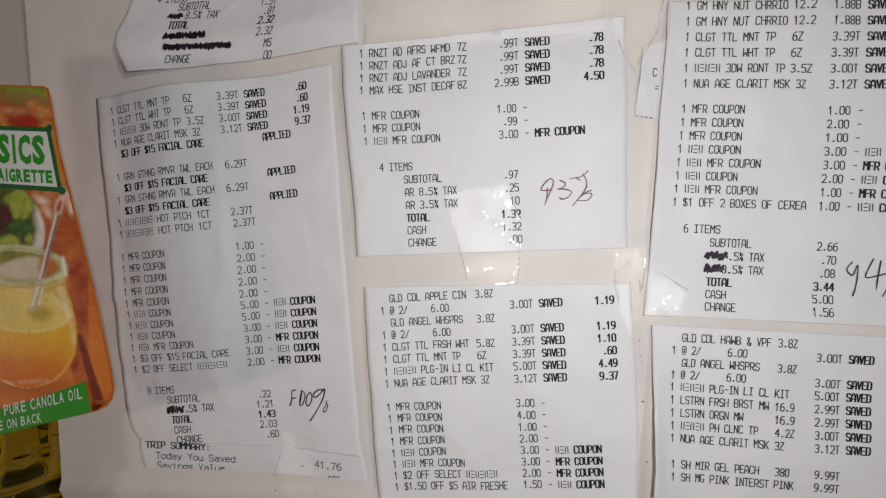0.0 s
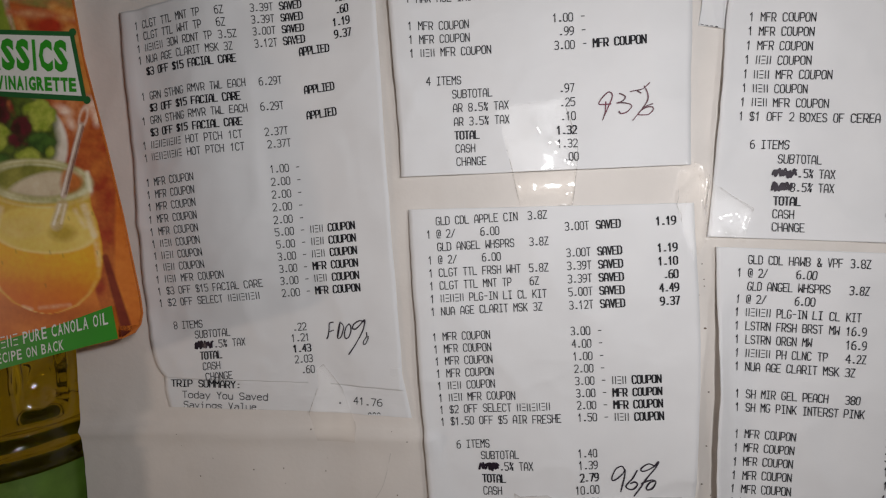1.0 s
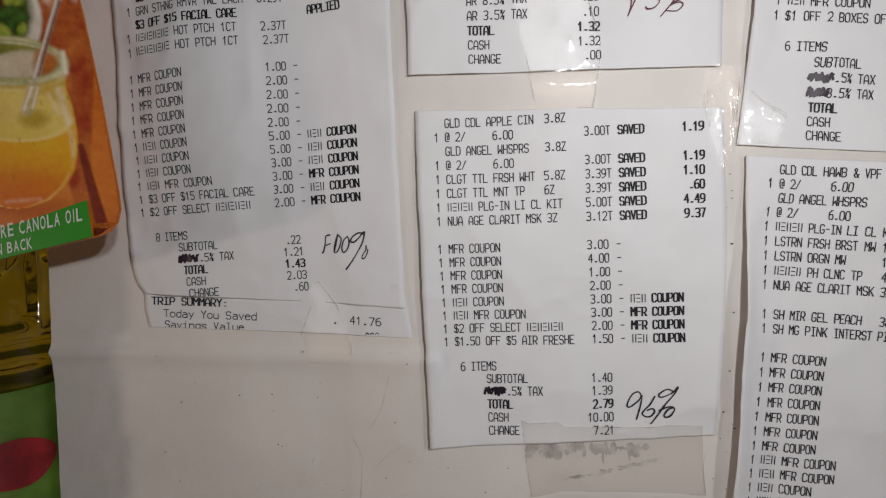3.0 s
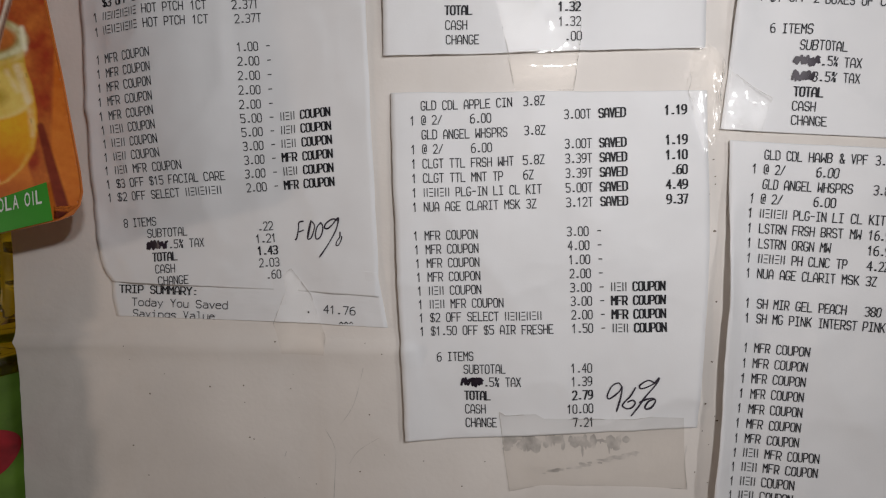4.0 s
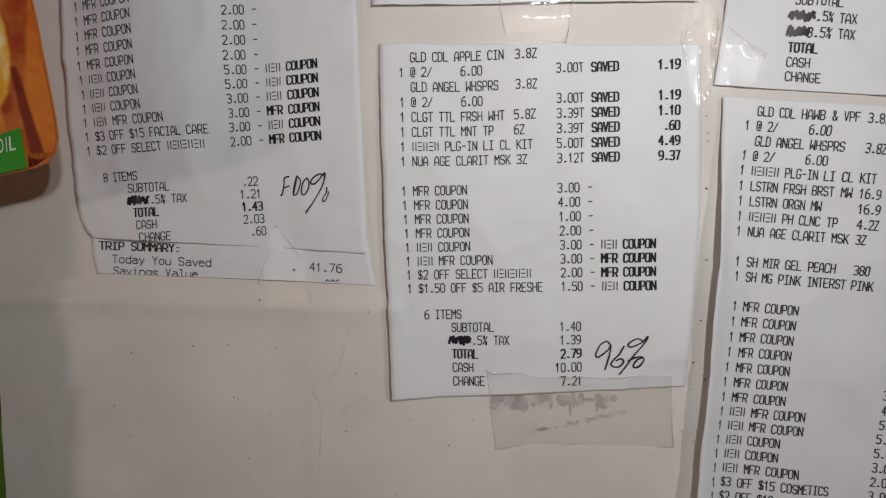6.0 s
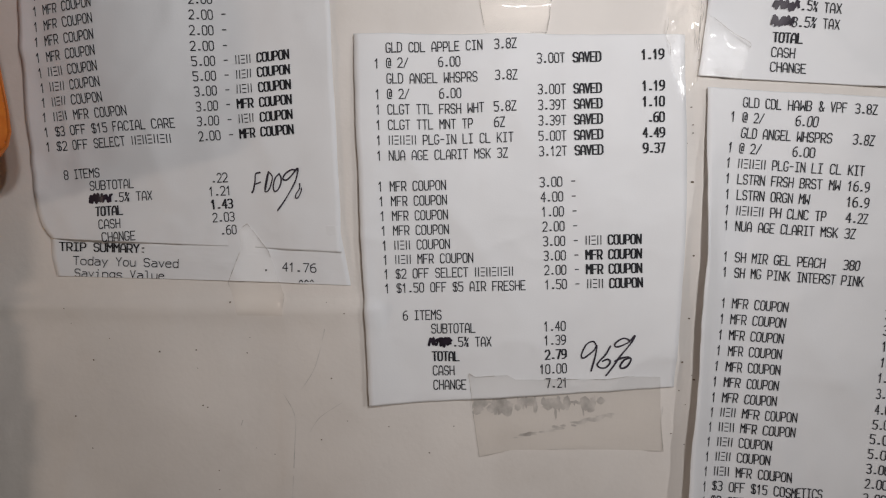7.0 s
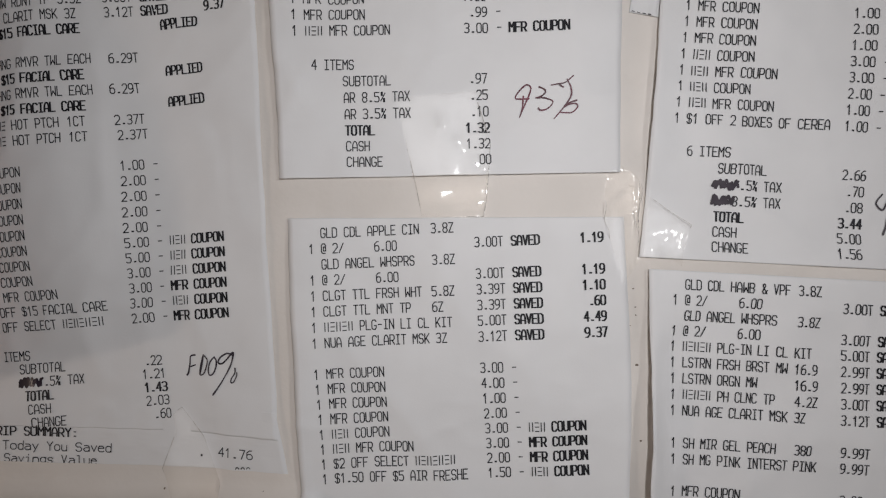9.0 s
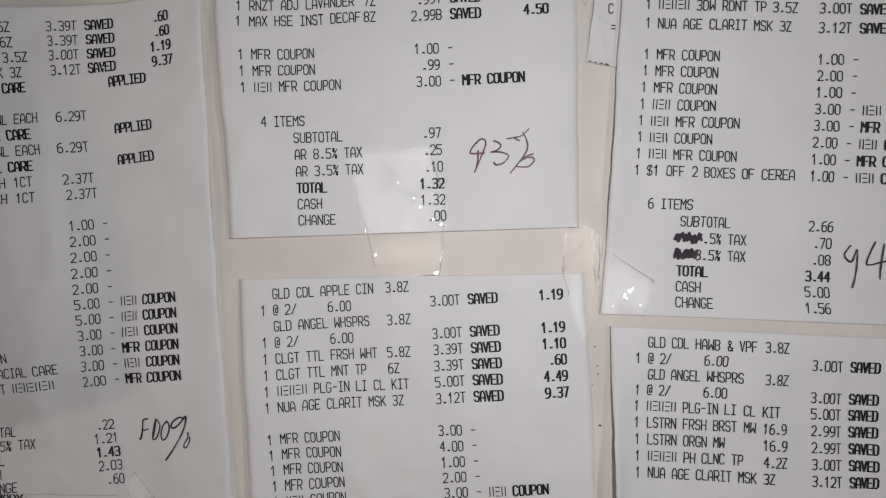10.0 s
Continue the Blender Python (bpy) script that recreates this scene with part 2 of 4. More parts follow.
# The till's own narrow letters, as pen paths on a grid 8 wide and 12 high (c is 12, y and z lie under the line).
STROKES = {
    "A": "00 07 1a 3c 5c 7a 87 80|04 84", "B": "00 0c 6c 8a 88 66 06|66 84 82 60 00", "C": "82 60 20 02 0a 2c 6c 8a", "D": "00 0c 5c 8a 82 50 00",
    "E": "80 00 0c 8c|06 66", "F": "00 0c 8c|06 66", "G": "8a 6c 2c 0a 02 20 60 82 85 55", "H": "00 0c|80 8c|06 86", "I": "10 70|40 4c|1c 7c",
    "J": "03 20 50 72 7c", "K": "00 0c|8c 04|36 80", "L": "0c 00 80", "M": "00 0c 46 8c 80", "N": "00 0c 80 8c", "O": "02 0a 2c 6c 8a 82 60 20 02",
    "P": "00 0c 6c 8a 87 65 05", "Q": "02 0a 2c 6c 8a 82 60 20 02|43 80", "R": "00 0c 6c 8a 87 65 05|45 80", "S": "8a 6c 2c 0a 08 26 66 84 82 60 20 02",
    "T": "0c 8c|4c 40", "U": "0c 02 20 60 82 8c", "V": "0c 40 8c", "W": "0c 00 46 80 8c", "X": "00 8c|0c 80", "Y": "0c 46 8c|46 40", "Z": "0c 8c 00 80",
    "0": "02 0a 2c 6c 8a 82 60 20 02", "1": "19 4c 40", "2": "0a 2c 6c 8a 87 00 80", "3": "0b 2c 6c 8a 88 66 36|66 84 82 60 20 01", "4": "60 6c 04 84",
    "5": "8c 0c 07 67 85 82 60 20 01", "6": "7c 4c 09 02 20 60 82 85 67 27 05", "7": "0c 8c 30", "8": "26 08 0a 2c 6c 8a 88 66 26 04 02 20 60 82 84 66",
    "9": "10 40 83 8a 6c 2c 0a 07 25 65 87", ".": "31 51", ":": "31 51|37 57", ",": "50 3z", "$": "8a 6c 2c 0a 08 26 66 84 82 60 20 02|4c 40", "%": "01 8b|1c 3c 38 18 1c|54 74 70 50 54",
    "@": "70 20 02 0a 2c 6c 8a 83 43 48 88", "/": "00 8c", "&": "80 19 1b 3c 5b 59 03 20 50 84", "-": "16 76", "=": "14 74|18 78",
    "o": "02 06 28 68 86 82 60 20 02", "d": "8c 80|86 68 28 06 02 20 60 82", "a": "18 68 86 80|85 25 03 02 20 60 82", "y": "08 41|88 2z", "u": "08 02 20 60 82|88 80",
    "v": "08 40 88", "e": "05 85 86 68 28 06 02 20 60 81", "l": "1c 4c 40|10 70", "i": "18 48 40|10 70|4b 4c", "g": "86 68 28 06 03 21 61 83|88 8y 6z 1z", "n": "00 08|06 28 68 86 80", "s": "87 68 28 06 24 64 82 60 20 01",
}
PLACE = {c: i for i, c in enumerate("0123456789abc")} | {"y": -1, "z": -3}


def ribbon(path, thick, base):
    """A flat stroke of even width along a path, mitred at its bends: points and faces."""
    ring = path[0] == path[-1]
    pts = [Vector(p) for p in (path[:-1] if ring else path)]
    n = len(pts)
    co, faces = [], []
    for k, p in enumerate(pts):
        before = (p - pts[k - 1]).normalized() if ring or k else None
        after = (pts[(k + 1) % n] - p).normalized() if ring or k < n - 1 else None
        d = (before or after), (after or before)
        t = (d[0] + d[1]).normalized() if (d[0] + d[1]).length > 0.2 else d[0]
        side = Vector((-t.y, t.x)) * thick / 2 / max(0.55, t.dot(d[0]))
        q = p - t * thick * 0.4 if before is None else p + t * thick * 0.4 if after is None else p
        co += [tuple(q + side), tuple(q - side)]
    for k in range(n if ring else n - 1):
        a, b = base + 2 * k, base + 2 * ((k + 1) % n)
        faces.append((a, a + 1, b + 1, b))
    return co, faces


@functools.lru_cache(None)
def till_cell(ch, bold, width, height):
    """A letter of the till's print in its cell; bold is struck twice, a little apart."""
    co, faces = [], []
    inner = width * (0.72 if not bold else 0.74)
    left = (width - inner) / 2 - (0.035 * height if bold else 0)
    for shift in ((0.0, 0.075 * height) if bold else (0.0,)):
        for path in STROKES[ch].split("|"):
            pts = [(left + shift + inner * PLACE[q[0]] / 8, height * PLACE[q[1]] / 12) for q in path.split()]
            runs = [[pts[0]]]
            for p, q, r in zip(pts, pts[1:], pts[2:] + [None]):
                runs[-1].append(q)
                if r and (Vector(q) - Vector(p)).normalized().dot((Vector(r) - Vector(q)).normalized()) < -0.1:
                    runs.append([q])
            for run in runs:
                c, f = ribbon(run, height * (0.17 if ch == "." else 0.13 if bold else 0.116), len(co))
                co, faces = co + c, faces + f
    return np.array(co), faces


def bar_cell(k, width, height):
    """Plain upright or level bars, in turn, that stand in for one letter of a trade name."""
    a, b, t, h = width * 0.14, width * 0.86, width * 0.17, height
    rows = ([(a, 0, a + t, h), (b - t, 0, b, h)], [(a, 0, b, t), (a, h - t, b, h), (a, h / 2 - t / 2, b, h / 2 + t / 2)])[k % 2]
    co, faces = [], []
    for x0, y0, x1, y1 in rows:
        n = len(co)
        co += [(x0, y0), (x1, y0), (x1, y1), (x0, y1)]
        faces.append((n, n + 1, n + 2, n + 3))
    return np.array(co), faces


# ---- receipts ----
class Sheet:
    """A paper strip on the board. left, right: its edges from top to bottom, in centimetres on the board."""

    def __init__(self, label, left, right, lift, rows, slope, scale, height=0.225, over=0.05, seed=0, slant=0.0, pitch=0.142):
        self.left, self.right, self.lift, self.rows = left, right, lift, rows
        self.slope, self.scale, self.height, self.over, self.seed, self.slant, self.pitch = slope, scale, height, over, seed, slant, pitch
        self.top = tagged(new("receipt"), label, "receipt", "receipts taped to the board")
        self.paper()

    def depth(self, x, z):
        wob = 0.055 * noise.noise((x * 0.45 + self.seed * 7, z * 0.35, 1.0)) + 0.012 * noise.noise((x * 1.7, z * 1.3 + self.seed, 5.0))
        wob += 0.06 * (1 - abs(noise.noise((x * 0.35 + z * 0.12 + self.seed * 3.7, z * 0.16 - x * 0.1, 9.0)))) ** 6
        return board_y(x, z) - self.over - self.lift(x, z) - abs(wob)

    def paper(self, nu=56, nv=110):
        grid = []
        for j in range(nv + 1):
            (xa, za), (xb, zb) = along(self.left, j / nv), along(self.right, j / nv)
            xa += 0.03 * noise.noise((za * 0.9, self.seed * 2.3, 0.5)) + 0.012 * noise.noise((za * 2.7, self.seed, 4.0))
            xb += 0.02 * noise.noise((zb * 0.8, self.seed * 1.7, 8.5))
            for i in range(nu + 1):
                u = i / nu
                grid.append((xa + (xb - xa) * u, za + (zb - za) * u))
        n = len(grid)
        verts = [W(x, self.depth(x, z), z) for x, z in grid] + [W(x, self.depth(x, z) + 0.012, z) for x, z in grid]
        faces = []
        for j in range(nv):
            for i in range(nu):
                a = j * (nu + 1) + i
                q = (a, a + nu + 1, a + nu + 2, a + 1)
                faces += [q, tuple(n + k for k in reversed(q))]
        rim = list(range(nu + 1)) + [j * (nu + 1) + nu for j in range(1, nv + 1)]
        rim += [nv * (nu + 1) + i for i in range(nu - 1, -1, -1)] + [j * (nu + 1) for j in range(nv - 1, 0, -1)]
        for k, a in enumerate(rim):
            b = rim[(k + 1) % len(rim)]
            faces.append((a, b, n + b, n + a))
        mesh_object("paper", verts, faces, M_PAPER, self.top)

    def start(self, row):
        rs = self.rows
        for (r0, x0, z0), (r1, x1, z1) in zip(rs, rs[1:]):
            if row <= r1 or (r1, x1, z1) == rs[-1]:
                f = (row - r0) / (r1 - r0)
                return x0 + (x1 - x0) * f, z0 + (z1 - z0) * f

    def at(self, row, s, h):
        """The board place s along a row and h above its middle."""
        x, z = self.start(row)
        s *= self.scale if isinstance(self.scale, float) else np.interp(row, *zip(*self.scale))
        return x + s - self.slope * h + self.slant * h, z + s * self.slope + h

    def on(self, x, z, off=0.014):
        return W(x, self.depth(x, z) - off, z)

    def line(self, row, *fields, pitch=None, cut=None):
        """fields: (place, text, how); how: b bold, r right end at the place, # letters replaced by bars."""
        verts, faces = [], []
        pitch = pitch or self.pitch
        heavy = False
        for place, text, how in fields:
            bold = "b" in how
            heavy |= bold
            w = pitch * (1.0 if not bold else 0.985)
            s0 = place - (len(text) * w if "r" in how else 0)
            for k, ch in enumerate(text):
                if ch == " ":
                    continue
                co, fs = bar_cell(k, w, self.height) if ch == "#" else till_cell(ch, bold, w, self.height)
                base = len(verts)
                for a, b in co:
                    x, z = self.at(row, s0 + k * w + a, b - self.height / 2)
                    verts.append(self.on(x, max(z, cut(x)) if cut else z))
                faces += [tuple(base + i for i in f) for f in fs]
        ob = mesh_object("printed_line", verts, faces, M_INKB if heavy and len(fields) == 1 else M_INK, self.top, smooth=False)
        return tagged(ob, kind="stuff")

    def stroke(self, name, paths, width, material, label=""):
        """Pen strokes: paths of board places."""
        verts, faces = [], []
        for path in paths:
            n = 10 * (len(path) - 1)
            pts = [along(path, k / n) for k in range(n + 1)]
            base = len(verts)
            for k, (x, z) in enumerate(pts):
                (xa, za), (xb, zb) = pts[max(0, k - 1)], pts[min(n, k + 1)]
                d = math.hypot(xb - xa, zb - za) or 1
                w = width * (0.75 + 0.35 * noise.noise((x * 3, z * 3, self.seed))) * (0.55 if k in (0, n) else 1)
                px, pz = -(zb - za) / d * w / 2, (xb - xa) / d * w / 2
                verts += [self.on(x + px, z + pz, 0.019), self.on(x - px, z - pz, 0.019)]
            faces += [(base + 2 * k, base + 2 * k + 1, base + 2 * k + 3, base + 2 * k + 2) for k in range(n)]
        return mesh_object(name, verts, faces, material, self.top, label, smooth=False)

    def scribble(self, row, a, b, h=0.24, seed=1):
        """A word struck out by a marker: a dense zigzag."""
        rng = random.Random(seed)
        n = int((b - a) / 0.045)
        path = []
        for k in range(n + 1):
            s = a + (b - a) * k / n
            path.append(self.at(row, s + rng.uniform(-0.03, 0.03), (h / 2 if k % 2 else -h / 2) * rng.uniform(0.5, 1.05)))
        back = [self.at(row, a + (b - a) * k / 6, rng.uniform(-0.3, 0.3) * h) for k in range(7)]
        return self.stroke("marker_scribble", [path, back, [(x + 0.03, z + 0.04) for x, z in back]], 0.085, M_MARK, "dark marker scribble over a word")


# columns of the till's layout
ITEM, SIZE, PRICE, SAVE, AMT, VAL, DASH, CPN, SIX, SUB, TOT = 0.29, 3.46, 3.97, 4.86, 7.06, 3.98, 4.73, 5.02, 0.43, 1.13, 4.5


def buy(sh, row, name, size, price, saved="", qty="1"):
    f = [(0, qty, ""), (ITEM, name, "")]
    if size:
        f.append((SIZE - 0.56, size, ""))
    if price:
        f.append((PRICE + 0.71, price, "r"))
    sh.line(row, *f)
    if saved:
        sh.line(row, (SAVE, "SAVED", "b"))
        sh.line(row, (AMT, saved, "br"))


def coupon(sh, row, name, val, tail=""):
    f = [(0, "1", ""), (ITEM, name, "")]
    if val:
        f += [(VAL + 0.57, val, "r"), (DASH, "-", "")]
    sh.line(row, *f)
    if tail:
        sh.line(row, (CPN, tail, "b"))


def total(sh, row, name, val, how="", shift=0.0):
    sh.line(row, (SUB, name, how), (TOT + shift, val, "r" + how))


def flat(x, z):
    return 0.0


# middle lower receipt
C = Sheet("white thermal till receipt with a handwritten 96 percent, taped flat", [(0, 0), (0.03, -3), (0.09, -6), (0.15, -9.21)], [(8.03, -0.3), (8.03, -4.5), (7.72, -8.9)],
          lambda x, z: 0.12 * math.exp(-((x) / 1.1) ** 2) * smoothstep(0.6, -2.0, z) + 0.05 * math.exp(-((x - 4) / 2.5) ** 2 - ((z + 5) / 3) ** 2),
          [(0, 0.50, -0.39), (4, 0.51, -1.89), (9, 0.51, -3.76), (13, 0.57, -5.21), (16, 0.60, -6.28), (20, 0.60, -7.66), (23, 0.62, -8.73)], 0.002, 0.994, seed=1, pitch=0.1405)
C.line(0, (ITEM, "GLD CDL APPLE CIN", ""), (SIZE + 0.05, "3.8Z", "r"))
C.line(1, (0, "1", ""), (ITEM, "@ 2/", ""), (2.13, "6.00", "r"), (PRICE + 0.71, "3.00T", "r"))
C.line(1, (SAVE, "SAVED", "b"))
C.line(1, (AMT, "1.19", "br"))
C.line(2, (ITEM, "GLD ANGEL WHSPRS", ""), (SIZE + 0.05, "3.8Z", "r"))
C.line(3, (0, "1", ""), (ITEM, "@ 2/", ""), (2.13, "6.00", "r"), (PRICE + 0.71, "3.00T", "r"))
C.line(3, (SAVE, "SAVED", "b"))
C.line(3, (AMT, "1.19", "br"))
buy(C, 4, "CLGT TTL FRSH WHT", "5.8Z", "3.39T", "1.10")
buy(C, 5, "CLGT TTL MNT TP", "6Z", "3.39T", ".60")
buy(C, 6, "##### PLG-IN LI CL KIT", "", "5.00T", "4.49")
buy(C, 7, "NUA AGE CLARIT MSK 3Z", "", "3.12T", "9.37")
for k, v in enumerate(("3.00", "4.00", "1.00", "2.00")):
    coupon(C, 9 + k, "MFR COUPON", v)
coupon(C, 13, "### COUPON", "3.00", "### COUPON")
coupon(C, 14, "### MFR COUPON", "3.00", "MFR COUPON")
coupon(C, 15, "$2 OFF SELECT #######", "2.00", "MFR COUPON")
coupon(C, 16, "$1.50 OFF $5 AIR FRESHE", "1.50", "### COUPON")
C.line(18, (SIX, "6 ITEMS", ""))
total(C, 19, "SUBTOTAL", "1.40")
C.scribble(20, 1.08, 1.62, seed=3)
C.line(20, (1.66, ".5% TAX", ""), (TOT, "1.39", "r"))
total(C, 21, "TOTAL", "2.79", "b")
total(C, 22, "CASH", "10.00")
total(C, 23, "CHANGE", "7.21")

# middle upper receipt
Mi = Sheet("white thermal till receipt with a handwritten 93 percent, taped above another", [(-0.2, 7.42), (-0.19, 5.2), (-0.12, 2.6), (-0.15, 0.96)], [(8.28, 7.5), (8.15, 3.9), (7.98, 0.76)],
           lambda x, z: 0.12 * math.exp(-((x + 0.15) / 1.1) ** 2) * smoothstep(0.4, 2.0, z) + 0.02 * math.exp(-((z - 0.8) / 0.5) ** 2),
           [(0, 0.34, 7.14), (3, 0.29, 6.01), (5, 0.31, 5.23), (7, 0.32, 4.46), (9, 0.30, 3.65), (13, 0.31, 2.08), (15, 0.32, 1.32)], -0.025, 1.03, seed=2)
for k, (n, p, v) in enumerate((("RNZT AD AFRS WFMD", ".99T", ".78"), ("RNZT ADJ AF CT BRZ", ".99T", ".78"), ("RNZT ADJ LAVANDER", ".99T", ".78"), ("MAX HSE INST DECAF", "2.99B", "4.50"))):
    buy(Mi, k, n, "8Z" if k == 3 else "7Z", p, v)
coupon(Mi, 5, "MFR COUPON", "1.00")
coupon(Mi, 6, "MFR COUPON", ".99")
coupon(Mi, 7, "### MFR COUPON", "3.00", "MFR COUPON")
Mi.line(9, (SIX, "4 ITEMS", ""))
total(Mi, 10, "SUBTOTAL", ".97")
total(Mi, 11, "AR 8.5% TAX", ".25")
total(Mi, 12, "AR 3.5% TAX", ".10")
total(Mi, 13, "TOTAL", "1.32", "b")
total(Mi, 14, "CASH", "1.32")
total(Mi, 15, "CHANGE", ".00")

# right upper receipt
U = Sheet("long white thermal till receipt with struck out tax lines, taped askew", [(9.55, 7.85), (9.14, 4.67), (8.66, 0.76), (8.37, -1.27)], [(17.4, 7.1), (17.0, 3.8), (16.3, -2.0)],
          lambda x, z: 0.10 * math.exp(-((x - 8.9) / 0.5) ** 2) * smoothstep(-0.5, 2, z),
          [(0, 10.02, 7.66), (5, 9.84, 5.45), (7, 9.76, 4.72), (14, 9.37, 2.03), (20, 9.08, -0.26), (22, 8.99, -0.98)], -0.098, 1.0, seed=3, pitch=0.1455)
buy(U, 0, "GM HNY NUT CHRRIO", "12.2", "1.88B", "4.11")
buy(U, 1, "GM HNY NUT CHRRIO", "12.2", "1.88B", "4.11")
buy(U, 2, "CLGT TTL MNT TP", "6Z", "3.39T", ".60")
buy(U, 3, "CLGT TTL WHT TP", "6Z", "3.39T", ".60")
buy(U, 4, "##### 3DW RDNT TP", "3.5Z", "3.00T", "1.19")
buy(U, 5, "NUA AGE CLARIT MSK 3Z", "", "3.12T", "9.37")
for k, (n, v, t) in enumerate((("MFR COUPON", "1.00", ""), ("MFR COUPON", "2.00", ""), ("MFR COUPON", "1.00", ""), ("### COUPON", "3.00", "### COUPON"), ("### MFR COUPON", "3.00", "MFR COUPON"),
                               ("### COUPON", "2.00", "### COUPON"), ("### MFR COUPON", "1.00", "MFR COUPON"), ("$1 OFF 2 BOXES OF CEREA", "1.00", "### COUPON"))):
    coupon(U, 7 + k, n, v, t)
U.line(16, (SIX - 0.06, "6 ITEMS", ""))
total(U, 17, "SUBTOTAL", "2.66", shift=0.12)
U.scribble(18, 1.05, 1.62, seed=4)
U.line(18, (1.66, ".5% TAX", ""), (TOT + 0.12, ".70", "r"))
U.scribble(19, 1.05, 1.55, seed=5)
U.line(19, (1.52, "8.5% TAX", ""), (TOT + 0.12, ".08", "r"))
total(U, 20, "TOTAL", "3.44", "b", 0.12)
total(U, 21, "CASH", "5.00", shift=0.12)
total(U, 22, "CHANGE", "1.56", shift=0.12)

# right lower receipt
R = Sheet("long white thermal till receipt with its edge curling off the board", [(8.58, -1.56), (8.39, -4.8), (8.06, -9.56), (7.6, -14.5)], [(16.5, -2.3), (16.2, -8), (15.5, -15.2)],
          lambda x, z: 0.36 * math.exp(-((x - 8.2 - 0.05 * (z + 6)) / 0.42) ** 2) * smoothstep(-1.8, -5.5, z),
          [(0, 9.11, -1.93), (4, 9.0, -3.39), (10, 8.90, -5.67), (13, 8.83, -6.80), (19, 8.60, -9.14), (25, 8.35, -11.36)], -0.095, 0.985, seed=4, pitch=0.137)
R.line(0, (ITEM, "GLD CDL HAWB & VPF", ""), (SIZE + 0.02, "3.8Z", "r"))
R.line(1, (0, "1", ""), (ITEM, "@ 2/", ""), (2.13, "6.00", "r"), (PRICE + 0.71, "3.00T", "r"))
R.line(1, (SAVE, "SAVED", "b"))
R.line(2, (ITEM, "GLD ANGEL WHSPRS", ""), (SIZE + 0.02, "3.8Z", "r"))
R.line(3, (0, "1", ""), (ITEM, "@ 2/", ""), (2.13, "6.00", "r"), (PRICE + 0.71, "3.00T", "r"))
R.line(3, (SAVE, "SAVED", "b"))
buy(R, 4, "##### PLG-IN LI CL KIT", "", "5.00T", "4.49")
buy(R, 5, "LSTRN FRSH BRST MW 16.9", "", "2.99T", "1.60")
buy(R, 6, "LSTRN ORGN MW", "16.9", "2.99T", "1.60")
buy(R, 7, "##### PH CLNC TP", "4.2Z", "3.00T", "1.19")
buy(R, 8, "NUA AGE CLARIT MSK 3Z", "", "3.12T", "9.37")
buy(R, 10, "SH MIR GEL PEACH", "380", "9.99T")
buy(R, 11, "SH MG PINK INTERST PINK", "", "9.99T")
for k, (n, v, t) in enumerate((("MFR COUPON", "3.00", ""), ("MFR COUPON", "3.00", ""), ("MFR COUPON", "1.00", ""), ("MFR COUPON", "1.00", ""), ("MFR COUPON", "1.00", ""), ("MFR COUPON", "3.00", ""), ("MFR COUPON", "4.00", ""),
                               ("### MFR COUPON", "5.00", "MFR COUPON"), ("### MFR COUPON", "5.00", "MFR COUPON"), ("### COUPON", "5.00", "### COUPON"), ("### COUPON", "3.00", "### COUPON"), ("### MFR COUPON", "2.00", "MFR COUPON"),
                               ("$3 OFF $15 COSMETICS", "3.00", "### COUPON"), ("$2 OFF $10", "2.00", ""))):
    coupon(R, 13 + k, n, v, t)

# lower strip of the left receipt, under it
T = Sheet("thermal receipt end with trip summary, tucked under another", [(-8.2, -4.2), (-8.28, -5.0), (-8.2, -5.82)], [(-0.5, -4.7), (-0.38, -5.5), (-0.27, -6.2)],
          flat, [(0, -8.08, -5.04), (1, -7.74, -5.42), (2, -7.72, -5.75), (3, -7.7, -6.1)], -0.05, 1.0, height=0.215, over=0.03, seed=5)
T.line(0, (0, "TRIP SUMMARY:", "b"), pitch=0.185)
T.line(1, (0, "Today You Saved", ""), (6.60, "41.76", "r"), pitch=0.193)
T.line(2, (0, "Savings Value", ""), pitch=0.190, cut=lambda x: -5.815 - 0.048 * (x + 8.2))
T.stroke("printed_dots", [[(-2.55, -5.78), (-2.5, -5.79)]], 0.05, M_INK)
T.stroke("cut_print", [[(-1.62 + 0.14 * k, -6.1), (-1.57 + 0.14 * k, -6.05), (-1.52 + 0.14 * k, -6.1)] for k in range(3)], 0.03, M_INK, "tops of cut off characters")

# left receipt
Le = Sheet("long white till receipt with handwritten 100 percent, edge curling", [(-8.85, 6.72), (-8.70, 3.07), (-8.72, 0.2), (-8.66, -2.6), (-8.5, -4.2), (-8.2, -4.82)], [(-0.62, 7.0), (-0.58, 0.8), (-0.46, -5.36)],
           lambda x, z: 0.42 * math.exp(-((x + 6.2) / 2.1) ** 2) * smoothstep(-4.2, 1.0, z) + 0.05 * math.exp(-((x + 8.75) / 0.3) ** 2) + 0.08 * smoothstep(-3, -4.6, z) * smoothstep(-2, -7, x),
           [(0, -8.29, 6.22), (3, -8.22, 5.14), (4, -8.24, 4.77), (6, -8.20, 4.02), (11, -8.27, 2.12), (13, -8.28, 1.36), (17, -8.29, -0.19), (23, -8.22, -2.45), (25, -8.26, -3.20), (26, -8.24, -3.53), (30, -7.95, -4.87)], 0.034, [(0, 0.963), (5, 0.965), (9, 0.98), (11, 1.015), (14, 1.025)], seed=6, pitch=0.1435)
buy(Le, 0, "CLGT TTL MNT TP", "6Z", "3.39T", ".60")
buy(Le, 1, "CLGT TTL WHT TP", "6Z", "3.39T", ".60")
